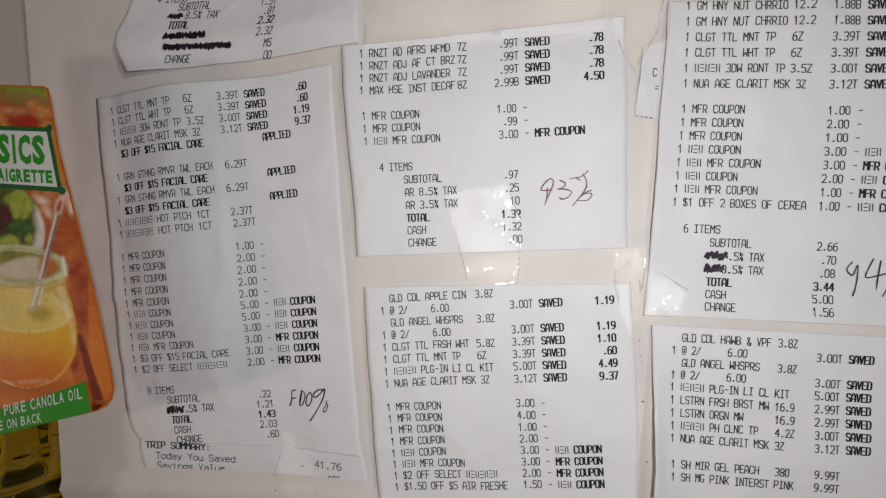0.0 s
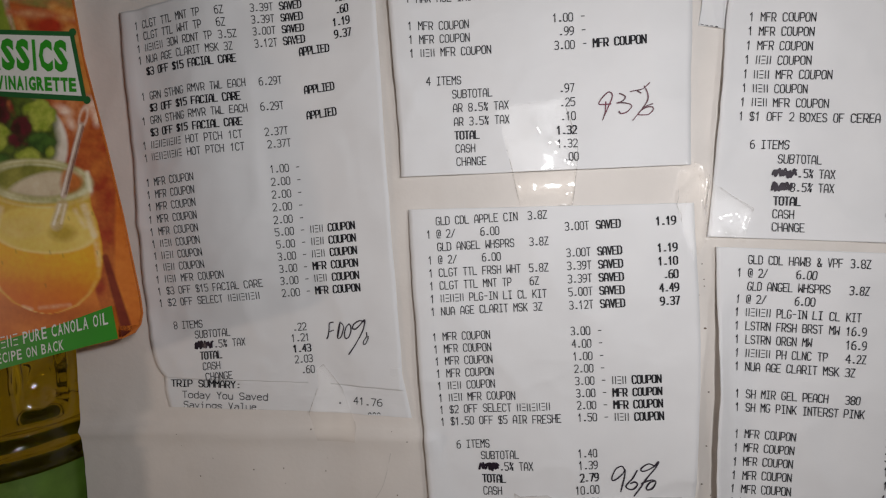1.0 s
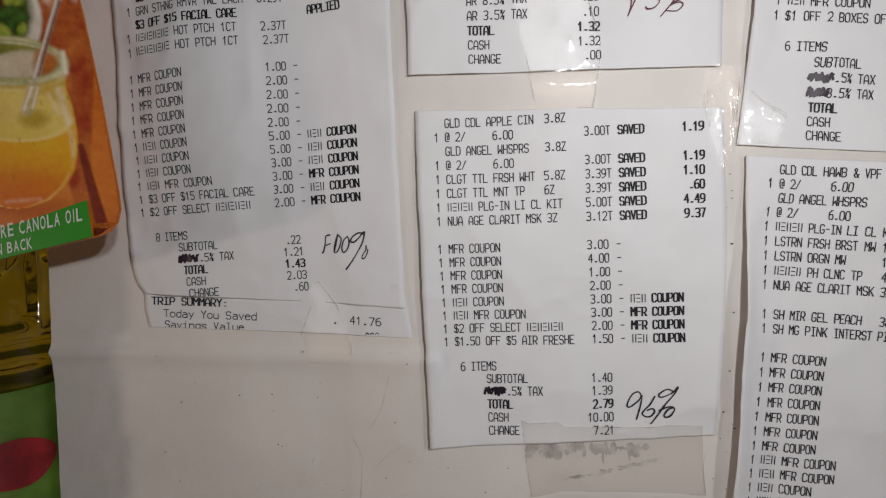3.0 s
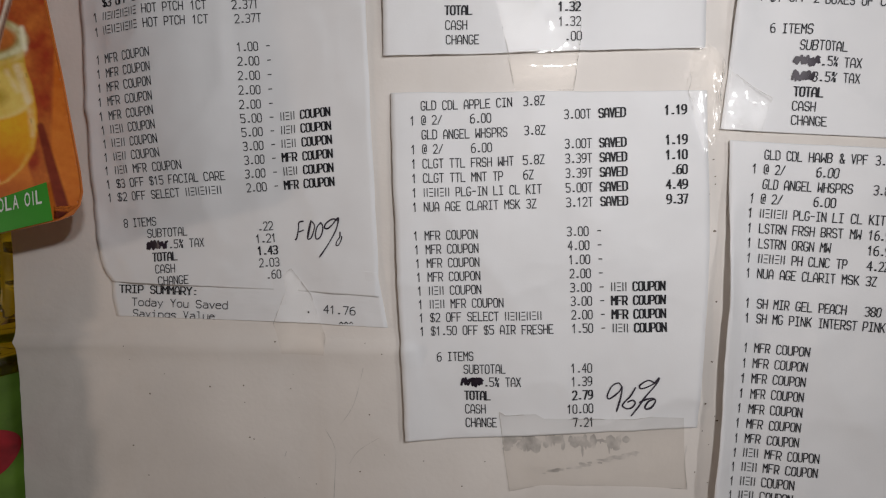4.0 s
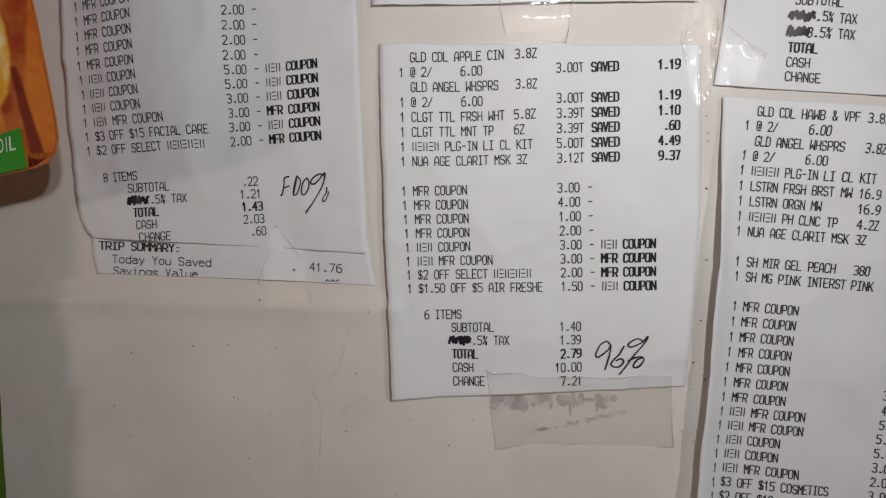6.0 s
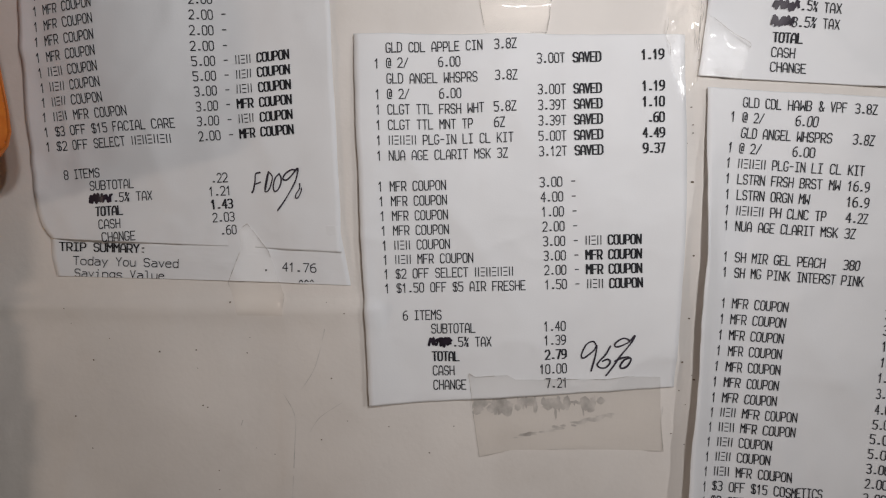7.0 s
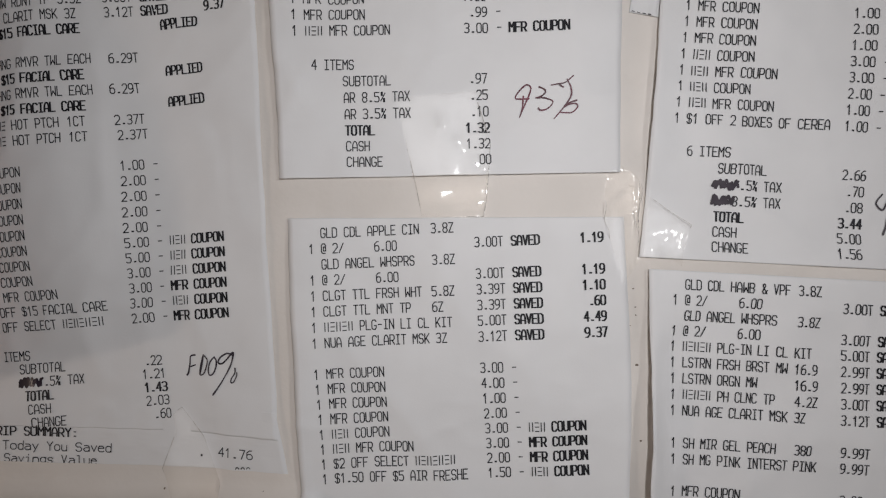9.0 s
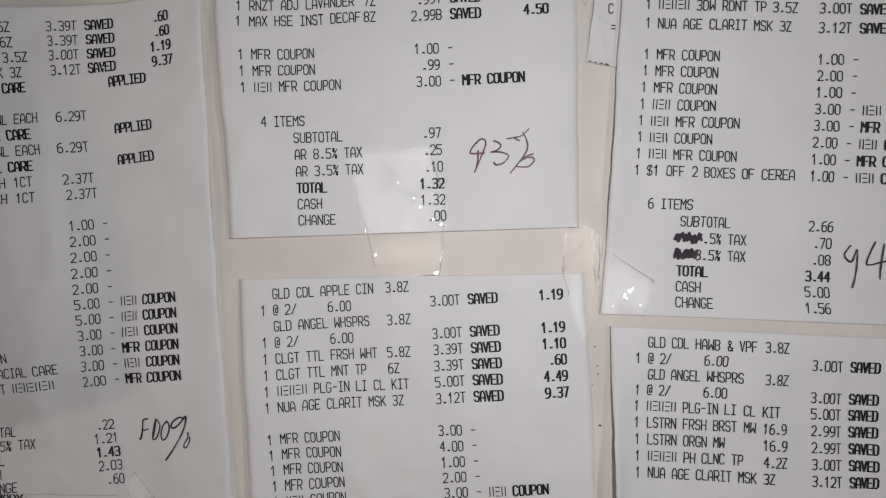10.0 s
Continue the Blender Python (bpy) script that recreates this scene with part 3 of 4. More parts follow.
buy(Le, 2, "##### 3DW RDNT TP", "3.5Z", "3.00T", "1.19")
buy(Le, 3, "NUA AGE CLARIT MSK 3Z", "", "3.12T", "9.37")
for r in (4, 7, 9):
    Le.line(r, (ITEM, "$3 OFF $15 FACIAL CARE", "b"))
    Le.line(r, (5.35, "APPLIED", "b"))
for r in (6, 8):
    buy(Le, r, "GRN STHNG RMVR TWL EACH", "", "6.29T")
for r in (10, 11):
    buy(Le, r, "######## HOT PTCH", "1CT", "2.37T")
for k, v in enumerate(("1.00", "2.00", "2.00", "2.00", "2.00")):
    coupon(Le, 13 + k, "MFR COUPON", v)
coupon(Le, 18, "### COUPON", "5.00", "### COUPON")
coupon(Le, 19, "### COUPON", "5.00", "### COUPON")
coupon(Le, 20, "### COUPON", "3.00", "### COUPON")
coupon(Le, 21, "### MFR COUPON", "3.00", "MFR COUPON")
coupon(Le, 22, "$3 OFF $15 FACIAL CARE", "3.00", "### COUPON")
coupon(Le, 23, "$2 OFF SELECT #######", "2.00", "MFR COUPON")
Le.line(25, (SIX, "8 ITEMS", ""))
total(Le, 26, "SUBTOTAL", ".22", shift=0.19)
Le.scribble(27, 1.05, 1.62, seed=6)
Le.line(27, (1.66, ".5% TAX", ""), (TOT + 0.19, "1.21", "r"))
total(Le, 28, "TOTAL", "1.43", "b", 0.14)
total(Le, 29, "CASH", "2.03", shift=0.1)
total(Le, 30, "CHANGE", ".60", shift=0.07)

# upper left receipt
S = Sheet("curled lower end of a thermal receipt with struck out lines", [(-6.6, 13.5), (-7.1, 10.0), (-7.68, 8.7), (-7.72, 8.1), (-7.55, 7.42)], [(0.9, 13.2), (0.5, 10), (0.35, 7.5)],
          lambda x, z: 0.25 * math.exp(-((x + 7.6) / 1.2) ** 2) + 0.12 * math.exp(-((z - 8.3) / 0.6) ** 2),
          [(0, -6.75, 9.72), (1, -6.78, 9.45), (3, -6.9, 8.85), (6, -7.1, 7.78), (7, -7.2, 7.5)], -0.05, 1.0, seed=7, over=0.07, slant=0.35)
S.line(0, (SIX, "4 ITEMS", ""))
total(S, 1, "SUBTOTAL", "1.51")
S.scribble(2, 0.85, 1.3, h=0.16, seed=7)
S.line(2, (1.42, "8.5% TAX", ""), (TOT, ".81", "r"))
S.line(3, (0.9, "TOTAL", "b"), (TOT, "2.32", "rb"))
S.scribble(4, 0.85, 2.2, h=0.2, seed=8)
S.line(4, (TOT, "2.32", "r"))
S.scribble(5, 0.85, 3.1, h=0.18, seed=9)
S.line(5, (TOT, "MS", "r"))
S.line(6, (0.9, "CHANGE", ""), (TOT, "00", "r"))


# ---- handwriting ----
def written(sh, x, z, w, h, paths, material, width, label):
    """Paths in a unit box, laid on a sheet."""
    sh.stroke("handwriting", [[(x + a * w, z + b * h) for a, b in p] for p in paths], width, material, label)


written(C, 5.45, -8.57, 1.30, 0.99, [[(0.29, 0.75), (0.22, 0.87), (0.09, 0.79), (0.0, 0.56), (0.01, 0.46), (0.08, 0.48), (0.23, 0.64), (0.29, 0.77), (0.26, 0.5), (0.17, 0.11)], [(0.55, 0.76), (0.44, 0.52), (0.34, 0.38), (0.29, 0.27), (0.36, 0.2), (0.46, 0.23), (0.53, 0.35), (0.48, 0.42), (0.38, 0.36)], [(0.91, 0.88), (0.79, 0.94), (0.64, 0.83), (0.63, 0.74), (0.72, 0.74), (0.89, 0.85), (1.0, 1.0), (0.93, 0.82), (0.72, 0.49), (0.59, 0.25), (0.44, 0.0)], [(0.61, 0.36), (0.74, 0.44), (0.87, 0.47), (0.92, 0.4), (0.84, 0.24), (0.74, 0.19), (0.72, 0.26), (0.8, 0.4), (0.92, 0.45)]], M_PEN, 0.056, "black handwritten 96 percent")
written(Mi, 5.58, 2.09, 1.46, 1.00, [[(0.05, 0.07), (0.14, 0.34), (0.24, 0.65), (0.25, 0.79), (0.18, 0.84), (0.06, 0.69), (0.0, 0.54), (0.09, 0.51), (0.23, 0.51)], [(0.13, 0.59), (0.11, 0.32), (0.06, 0.09)], [(0.38, 0.78), (0.46, 0.72), (0.49, 0.64), (0.42, 0.55), (0.33, 0.52), (0.46, 0.51), (0.58, 0.45), (0.6, 0.38), (0.51, 0.25), (0.4, 0.22), (0.36, 0.29)], [(0.58, 0.8), (0.7, 0.82), (0.82, 0.85), (0.95, 1.0)], [(0.71, 0.81), (0.79, 0.73)], [(0.84, 0.93), (0.9, 0.73), (0.9, 0.53), (0.8, 0.31), (0.61, 0.0)], [(1.0, 0.42), (0.86, 0.36), (0.78, 0.27), (0.87, 0.33), (0.97, 0.34), (1.0, 0.26), (0.91, 0.14), (0.78, 0.14), (0.7, 0.16)]], M_PENR, 0.044, "dark red handwritten 93 percent")
written(Le, -2.83, -4.27, 1.36, 1.05, [[(0.2, 0.95), (0.1, 0.92), (0.08, 0.75), (0.04, 0.53), (0.0, 0.46)], [(0.08, 0.67), (0.2, 0.72)], [(0.37, 0.97), (0.33, 0.84), (0.28, 0.61), (0.28, 0.48), (0.35, 0.51), (0.41, 0.67), (0.44, 0.83), (0.38, 0.94)], [(0.37, 0.97), (0.28, 0.49)], [(0.58, 0.91), (0.5, 0.8), (0.45, 0.6), (0.47, 0.48), (0.54, 0.51), (0.6, 0.67), (0.6, 0.83), (0.56, 0.89)], [(0.92, 0.95), (0.82, 0.98), (0.69, 0.89), (0.64, 0.77), (0.71, 0.74), (0.81, 0.84), (0.94, 1.0), (0.89, 0.72), (0.71, 0.33), (0.52, 0.0)], [(0.97, 0.65), (0.96, 0.52), (0.89, 0.39), (0.88, 0.3), (0.93, 0.31), (0.99, 0.45), (1.0, 0.54)]], M_PEN, 0.052, "black handwritten 100 percent")
written(U, 14.0, -1.05, 1.5, 1.1, [[(0.15, 0.95), (0.04, 0.75), (0.14, 0.60), (0.24, 0.85), (0.20, 0.40), (0.10, 0.05)], [(0.52, 1.0), (0.36, 0.55), (0.55, 0.55), (0.72, 0.60)], [(0.64, 0.95), (0.52, 0.20)], [(1.0, 1.0), (0.82, 0.55), (0.62, 0.0)]], M_PEN, 0.05, "black handwritten percentage")


# ---- clear tape and the slip behind ----
SHEETS = [T, Le, C, Mi, U, R, S]


def covers(sh, x, z):
    zs_l, zs_r = [p[1] for p in sh.left], [p[1] for p in sh.right]
    if not min(zs_l[-1], zs_r[-1]) - 0.02 < z < max(zs_l[0], zs_r[0]) + 0.02:
        return False
    v = min(1.0, max(0.0, (zs_l[0] - z) / (zs_l[0] - zs_l[-1])))
    return along(sh.left, v)[0] - 0.02 < x < along(sh.right, v)[0] + 0.02


def top_y(x, z):
    return min([board_y(x, z)] + [sh.depth(x, z) for sh in SHEETS if covers(sh, x, z)])


def film_piece(label, poly, material, wrinkle=0.03, size=1.2, dome=None, seed=0, cuts=4, off=0.02, ridges=(), fine=0.14):
    """A piece of thin clear tape over whatever lies under it, wrinkled, with its own outline."""
    top = tagged(new("tape"), label, "tape", "pieces of clear tape")
    bm = bmesh.new()
    vs = [bm.verts.new((x, 0, z)) for x, z in poly]
    bm.faces.new(vs)
    bmesh.ops.triangulate(bm, faces=bm.faces[:])
    for _ in range(cuts):
        long = [e for e in bm.edges if e.calc_length() > fine]
        bmesh.ops.subdivide_edges(bm, edges=long, cuts=1, use_grid_fill=False)
        bmesh.ops.triangulate(bm, faces=[f for f in bm.faces if len(f.verts) > 3])
    heights = {}
    for v in bm.verts:
        x, z = v.co.x, v.co.z
        near = [top_y(x + a, z + b) for a in (-0.10, 0, 0.10) for b in (-0.10, 0, 0.10)]
        w = noise.noise((x * size + seed, z * size, seed * 3.3)) + 0.5 * noise.noise((x * size * 3, z * size * 2.4 + seed, 1.0))
        y = 0.6 * min(near) + 0.4 * sum(near) / 9 - off - wrinkle * abs(w)
        if dome:
            y -= dome[0] * max(0.0, 1 - ((z - dome[1]) / dome[2]) ** 2) + 0.07 * (4.9 - x)
        heights[v] = y
    soften = 9 if not ridges else 7
    for _ in range(soften):
        soft = {}
        for v in bm.verts:
            near = [heights[e.other_vert(v)] for e in v.link_edges]
            soft[v] = 0.5 * heights[v] + 0.5 * sum(near) / len(near)
        heights = soft
    for v, y in heights.items():
        for x0, z0, x1, z1, wide, high in ridges:
            d = Vector((x1 - x0, z1 - z0))
            q = Vector((v.co.x - x0, v.co.z - z0))
            f = min(1.0, max(0.0, q.dot(d) / d.length_squared))
            y -= high * math.exp(-((q - d * f).length / wide) ** 2) * (0.75 + 0.5 * noise.noise((f * 4, seed, 0.5)))
        v.co = W(v.co.x, y, v.co.z)
    bm.normal_update()
    if sum(f.normal.y for f in bm.faces) > 0:
        bmesh.ops.reverse_faces(bm, faces=bm.faces[:])
    rng = random.Random(seed + 40)
    rim, rf = [], []
    edges = [e for e in bm.edges if e.is_boundary]
    for e in edges:
        p, q = e.verts[0].co, e.verts[1].co
        if noise.noise((p.x * 90 + seed, p.z * 90, 2.0)) < 0.04:
            continue
        d = (q - p).normalized()
        side = Vector((-d.z, 0, d.x)) * 0.00006 * rng.uniform(0.5, 1.3)
        up = Vector((0, -0.00006, 0))
        n = len(rim)
        rim += [p + up - side, q + up - side, q + up + side, p + up + side]
        rf.append((n, n + 1, n + 2, n + 3))
    ob = part("film", bm, material, top, smooth=True)
    ob.visible_shadow = False
    tagged(mesh_object("edge", rim, rf, M_TAPEDGE, top, "thin dirty cut edge", smooth=False), kind="stuff")
    return top


film_piece("clear wrinkled tape holding a receipt's lower edge, shiny", [(2.75, 2.75), (4.6, 2.85), (4.95, 1.6), (4.77, 0.70), (4.81, 0.29), (4.71, -0.16), (3.24, -0.10), (3.11, 0.77), (2.86, 2.05)], M_TAPE, 0.02, 1.5, None, 1, cuts=6, fine=0.06, ridges=((3.65, 2.30, 4.71, 1.08, 0.3, 0.1), (3.36, 0.14, 4.73, 0.23, 0.06, 0.045), (3.18, 0.43, 3.26, 0.06, 0.05, 0.03)))
film_piece("crumpled clear tape strip between two receipts, shiny", [(8.20, 0.50), (9.66, -0.58), (9.52, -1.01), (9.29, -1.51), (9.04, -1.3), (8.39, -1.35), (8.37, -0.83)], M_TAPE, 0.035, 2.2, None, 2, cuts=6, fine=0.06, ridges=((8.10, 0.38, 9.62, -0.54, 0.06, 0.1), (8.28, 0.17, 9.31, -0.48, 0.09, 0.05), (8.89, -1.18, 9.30, -1.47, 0.16, 0.12)))
film_piece("crumpled clear tape folded over a receipt corner", [(7.65, 0.55), (7.77, 0.79), (8.07, 0.86), (8.31, 0.77), (8.47, 0.57), (8.52, 0.32), (8.38, -0.36), (8.34, -1.39), (7.96, -1.89), (7.74, -1.16), (7.54, -0.32)], M_TAPE, 0.035, 2.4, None, 3, cuts=6, fine=0.06, ridges=((7.58, -0.12, 8.07, 0.34, 0.14, 0.13), (7.58, -0.69, 7.76, -0.21, 0.07, 0.09), (7.70, 0.23, 7.82, 0.54, 0.08, 0.07)))
film_piece("old stained tape at the foot of a receipt", [(2.64, -8.44), (2.8, -8.54), (3.58, -8.49), (3.79, -8.61), (6.03, -8.65), (6.56, -8.58), (7.36, -8.62), (7.38, -9.1), (7.45, -10.52), (5.15, -10.43), (3.7, -10.43), (2.86, -10.6), (2.74, -9.62)], M_TAPE3, 0.035, 1.0, None, 4)
film_piece("old clear tape across two receipt ends", [(-3.23, -4.74), (-2.98, -4.57), (-2.43, -5.29), (-2.04, -6.49), (-2.09, -6.96), (-3.31, -6.94), (-3.54, -6.09), (-3.17, -5.21)], M_TAPE2, 0.03, 1.2, None, 5)
film_piece("wide old tape over a receipt's top edge", [(0.55, 10.5), (0.53, 7.2), (4.41, 7.15), (7.69, 7.05), (7.75, 10.4)], M_TAPE2, 0.03, 0.8, None, 6, cuts=5)
film_piece("yellowed tape piece between receipt tops", [(7.8, 7.6), (8.2, 6.23), (8.46, 5.94), (9.2, 7.0), (9.5, 8.2), (8.99, 9.6), (7.8, 9.4)], M_TAPE2, 0.04, 1.0, None, 7)

Sl = Sheet("corner of a thermal slip showing from behind a receipt", [(8.75, 6.6), (8.6, 5.7), (8.39, 4.6)], [(10.2, 6.9), (10.1, 5.4), (10.0, 4.3)], flat, [(0, 9.0, 5.85), (1, 9.02, 5.40)], -0.1, 1.0, over=0.02, seed=9)
Sl.line(0, (0, "C", ""))
Sl.line(1, (0, "=", ""))
Sl.stroke("printed_dash", [[(8.45 + 0.13 * k, 4.62 - 0.03 * k), (8.53 + 0.13 * k, 4.60 - 0.03 * k)] for k in range(4)], 0.03, M_INK)

# ---- hang tag on the bottle ----
TY = -1.62
M_CARD = surface("orange_printed_card", (0.60, 0.165, 0.028), 0.35, vary=0.2, scale=45, fine=300, bump=0.02, stain=(0.66, 0.28, 0.07), stain_amount=0.4)
M_GREEN = surface("green_print", (0.03, 0.31, 0.018), 0.35, vary=0.08, scale=60, bump=0.02)
M_DKGREEN = surface("dark_green_print", (0.02, 0.13, 0.035), 0.35, vary=0.1, scale=60, bump=0.02)
M_WHITE = surface("white_print", (0.78, 0.80, 0.76), 0.35, vary=0.03, scale=60, bump=0.02)


def picture_ink():
    m, nt, b = nodes_of("photo_print")
    N, L = nt.nodes.new, nt.links.new
    at, tc, n, mix = N("ShaderNodeAttribute"), N("ShaderNodeTexCoord"), N("ShaderNodeTexNoise"), N("ShaderNodeMix")
    at.attribute_name = "ink"
    n.inputs["Scale"].default_value, n.inputs["Detail"].default_value = 700, 4
    mix.data_type, mix.blend_type = "RGBA", "OVERLAY"
    mix.inputs[0].default_value = 0.25
    L(tc.outputs["Object"], n.inputs["Vector"])
    L(at.outputs["Color"], mix.inputs[6])
    L(n.outputs["Fac"], mix.inputs[7])
    L(mix.outputs[2], b.inputs["Base Color"])
    b.inputs["Roughness"].default_value = 0.35
    return m


def fuzz(p, q, f, seed):
    """Soft noise from 0 to 1 over arrays of places."""
    rng = np.random.RandomState(seed)
    out, amp = np.zeros_like(p), 0.0
    for o in range(4):
        for _ in range(3):
            a, b = rng.uniform(0, math.tau, 2)
            k, w = f * 1.9 ** o, 0.62 ** o
            out += w * np.sin(k * (p * math.cos(a) + q * math.sin(a)) + b + 1.7 * np.sin(k * 0.6 * (q * math.cos(a) - p * math.sin(a)) + 3 * b))
            amp += w
    return 0.5 + 0.9 * out / amp


def picture(top, bend):
    """The photograph printed on the card: drinks, salad bowl, jar of dressing with a spoon, on a wooden table.
    p runs across the card and q down it, on its slightly turned print axes."""
    ps, qs = np.linspace(-3.0, 6.25, 216), np.linspace(0.9, 14.8, 300)
    p, q = np.meshgrid(ps, qs)
    x, z = -10.98 + 0.803 * p - 0.078 * q, 7.683 - 0.07 * p - 0.736 * q
    col = np.zeros(p.shape + (3,))
    f1, f2, f3 = fuzz(p, q, 1.6, 1), fuzz(p, q, 4.0, 2), fuzz(p, q, 9.0, 3)

    def soft(d, w=0.06):
        return np.clip(0.5 - d / (2 * w), 0, 1)

    def lay(mask, c, c2=None, f=None):
        nonlocal col
        c = np.array(c, float)
        if c2 is not None:
            c = c + (np.array(c2, float) - c) * np.clip(f, 0, 1)[..., None]
        col = col + (c - col) * np.clip(mask, 0, 1)[..., None]

    def oval(cp, cq, a, b, turn=0.0):
        u, v = p - cp, q - cq
        u, v = u * math.cos(turn) + v * math.sin(turn), v * math.cos(turn) - u * math.sin(turn)
        return (np.sqrt((u / a) ** 2 + (v / b) ** 2 + 1e-9) - 1) * min(a, b)

    def bar(p0, q0, p1, q1, w0, w1=None):
        d = math.hypot(p1 - p0, q1 - q0)
        s = np.clip(((p - p0) * (p1 - p0) + (q - q0) * (q1 - q0)) / d ** 2, 0, 1)
        w = w0 + ((w0 if w1 is None else w1) - w0) * s
        return np.hypot(p - p0 - s * (p1 - p0), q - q0 - s * (q1 - q0)) - w / 2

    # wooden table with long soft grain
    grain = fuzz(p * 0.5 + q * 0.12, q * 2.2 - p * 0.4, 2.2, 5)
    lay(p > -9, (0.50, 0.115, 0.012), (0.66, 0.215, 0.035), 0.6 * grain + 0.5 * f1 - 0.1)
    lay(soft(q - 6.95, 0.05), (0.60, 0.20, 0.06), (0.36, 0.085, 0.015), f2)
    lay(soft(np.abs(q - 7.02 + 0.06 * p) - 0.10, 0.08) * (p > 2.8), (0.68, 0.33, 0.17))
    # olive ground and the drinks above
    lay(soft(q - 3.0 - 0.10 * p, 0.2) * soft(p - 3.05, 0.2), (0.17, 0.235, 0.025), (0.26, 0.29, 0.035), f1)
    glass = soft(np.maximum(np.maximum(0.62 + 0.32 * (q - 1.6) - p + 0.12, p - 4.9), 1.62 + 0.14 * p - q), 0.06)
    lay(glass, (0.30, 0.035, 0.012), (0.52, 0.16, 0.03), 0.8 * f2)
    lay(soft(oval(2.0, 1.78, 1.45, 0.26, 0.14), 0.08), (0.20, 0.20, 0.05), (0.34, 0.14, 0.05), f2)
    lay(soft(bar(0.72, 1.75, 1.10, 3.1, 0.20, 0.10), 0.07), (0.55, 0.42, 0.30), (0.20, 0.08, 0.03), f3)
    lay(soft(bar(0.9, 2.2, 3.3, 2.42, 0.26), 0.12), (0.56, 0.30, 0.14), (0.40, 0.07, 0.02), f2)
    for a, b, c, d, w in ((2.45, 2.0, 3.1, 2.3, 0.3), (1.25, 2.5, 1.5, 3.0, 0.25), (2.7, 2.6, 3.4, 3.1, 0.4), (3.3, 3.3, 3.6, 3.9, 0.3), (3.5, 4.3, 3.8, 5.0, 0.3)):
        lay(soft(bar(a, b, c, d, w), 0.1) * 0.8, (0.62, 0.33, 0.10), (0.50, 0.17, 0.03), f3)
    lay(soft(oval(2.35, 2.72, 0.5, 0.3), 0.1), (0.34, 0.03, 0.012))
    lay(soft(oval(3.55, 4.6, 0.5, 1.6, 0.3), 0.25) * 0.7, (0.50, 0.15, 0.02), (0.60, 0.26, 0.05), f3)
    # ice and glints in the glass beside the bowl
    lay(soft(oval(3.05, 6.0, 0.75, 0.8), 0.2) * 0.8, (0.60, 0.25, 0.10), (0.34, 0.06, 0.015), f3)
    for a, b, r, t, k in ((4.05, 5.75, 0.42, 1.25, 0.5), (3.92, 5.45, 0.2, 0.8, 0.4), (4.15, 6.15, 0.22, 1.6, 0.55), (2.95, 5.8, 0.3, 0.4, 0.5), (3.2, 6.25, 0.26, 1.0, 0.5), (2.7, 6.3, 0.2, 0.2, 0.6)):
        lay(soft(oval(a, b, r, r * k, t), 0.09) * (0.35 + 0.65 * f3), (0.80, 0.60, 0.47))
    # white bowl with salad
    lay(soft(oval(0.2, 7.2, 2.93, 2.35), 0.05), (0.70, 0.64, 0.55), (0.46, 0.38, 0.28), 1.6 * f1 - 0.5 + 0.12 * (q - 6.5))
    lay(soft(oval(0.05, 6.9, 2.72, 2.1), 0.12), (0.045, 0.06, 0.012), (0.11, 0.16, 0.02), f2)
    leaves = ((-0.6, 6.0, 1.15, 0.8, 0.3, 0), (0.55, 5.9, 0.55, 0.75, 0.2, 1), (2.05, 6.05, 0.62, 0.75, -0.5, 2), (1.45, 6.5, 0.45, 0.62, 0.4, 1), (2.2, 7.0, 0.6, 0.45, 0.2, 0),
              (0.3, 6.95, 0.85, 0.7, -0.3, 2), (-0.7, 7.2, 0.7, 0.6, 0.5, 2), (1.25, 7.0, 0.42, 0.3, 0.2, 1), (1.7, 7.55, 0.60, 0.34, 0.15, 2), (2.55, 7.4, 0.25, 0.34, 0.1, 2), (0.4, 7.7, 0.8, 0.4, 0, 0), (-0.6, 8.0, 0.9, 0.5, 0, 2), (0.2, 6.5, 0.4, 0.25, 0.3, 3), (1.05, 5.75, 0.16, 0.4, -0.5, 3))
    inks = (((0.02, 0.055, 0.008), (0.06, 0.13, 0.02)), ((0.12, 0.012, 0.02), (0.035, 0.012, 0.008)), ((0.20, 0.27, 0.02), (0.36, 0.40, 0.06)), ((0.40, 0.12, 0.04), (0.2, 0.03, 0.02)))
    for a, b, r, h, t, k in leaves:
        d = oval(a, b, r, h, t) + 0.16 * (f2 - 0.5) + 0.06 * (f3 - 0.5)
        lay(soft(d + 0.02, 0.10) * 0.7, (0.02, 0.03, 0.006))
        lay(soft(d + 0.08, 0.06), inks[k][0], inks[k][1], 1.3 * f3 - 0.15 + 0.5 * (-d))
    # a second white bowl behind the jar
    lay(soft(oval(-0.5, 10.0, 0.95, 0.95), 0.06) * (q > 9.2), (0.72, 0.60, 0.44), (0.55, 0.30, 0.10), (q - 9.2) / 1.4)
    # jar: body, dressing, glass, rim
    wide = np.interp(q, [8.2, 8.9, 9.3, 9.9, 10.6, 11.3, 12.0, 12.6, 13.05, 13.35, 13.45], [1.85, 1.80, 1.83, 2.02, 2.14, 2.17, 2.05, 1.72, 1.25, 0.55, 0.01])
    mid = 2.12 + 0.065 * (q - 8.5)
    d = np.abs(p - mid) - wide
    jar = soft(d, 0.05) * (q > 8.4) * (q < 13.45)
    lay(soft(oval(2.4, 13.35, 2.0, 0.35), 0.35), (0.42, 0.09, 0.01))
    lay(jar, (0.66, 0.30, 0.012), (0.60, 0.135, 0.008), np.clip((q - 11.2) / 1.8, 0, 1) + 0.5 * (f1 - 0.5))
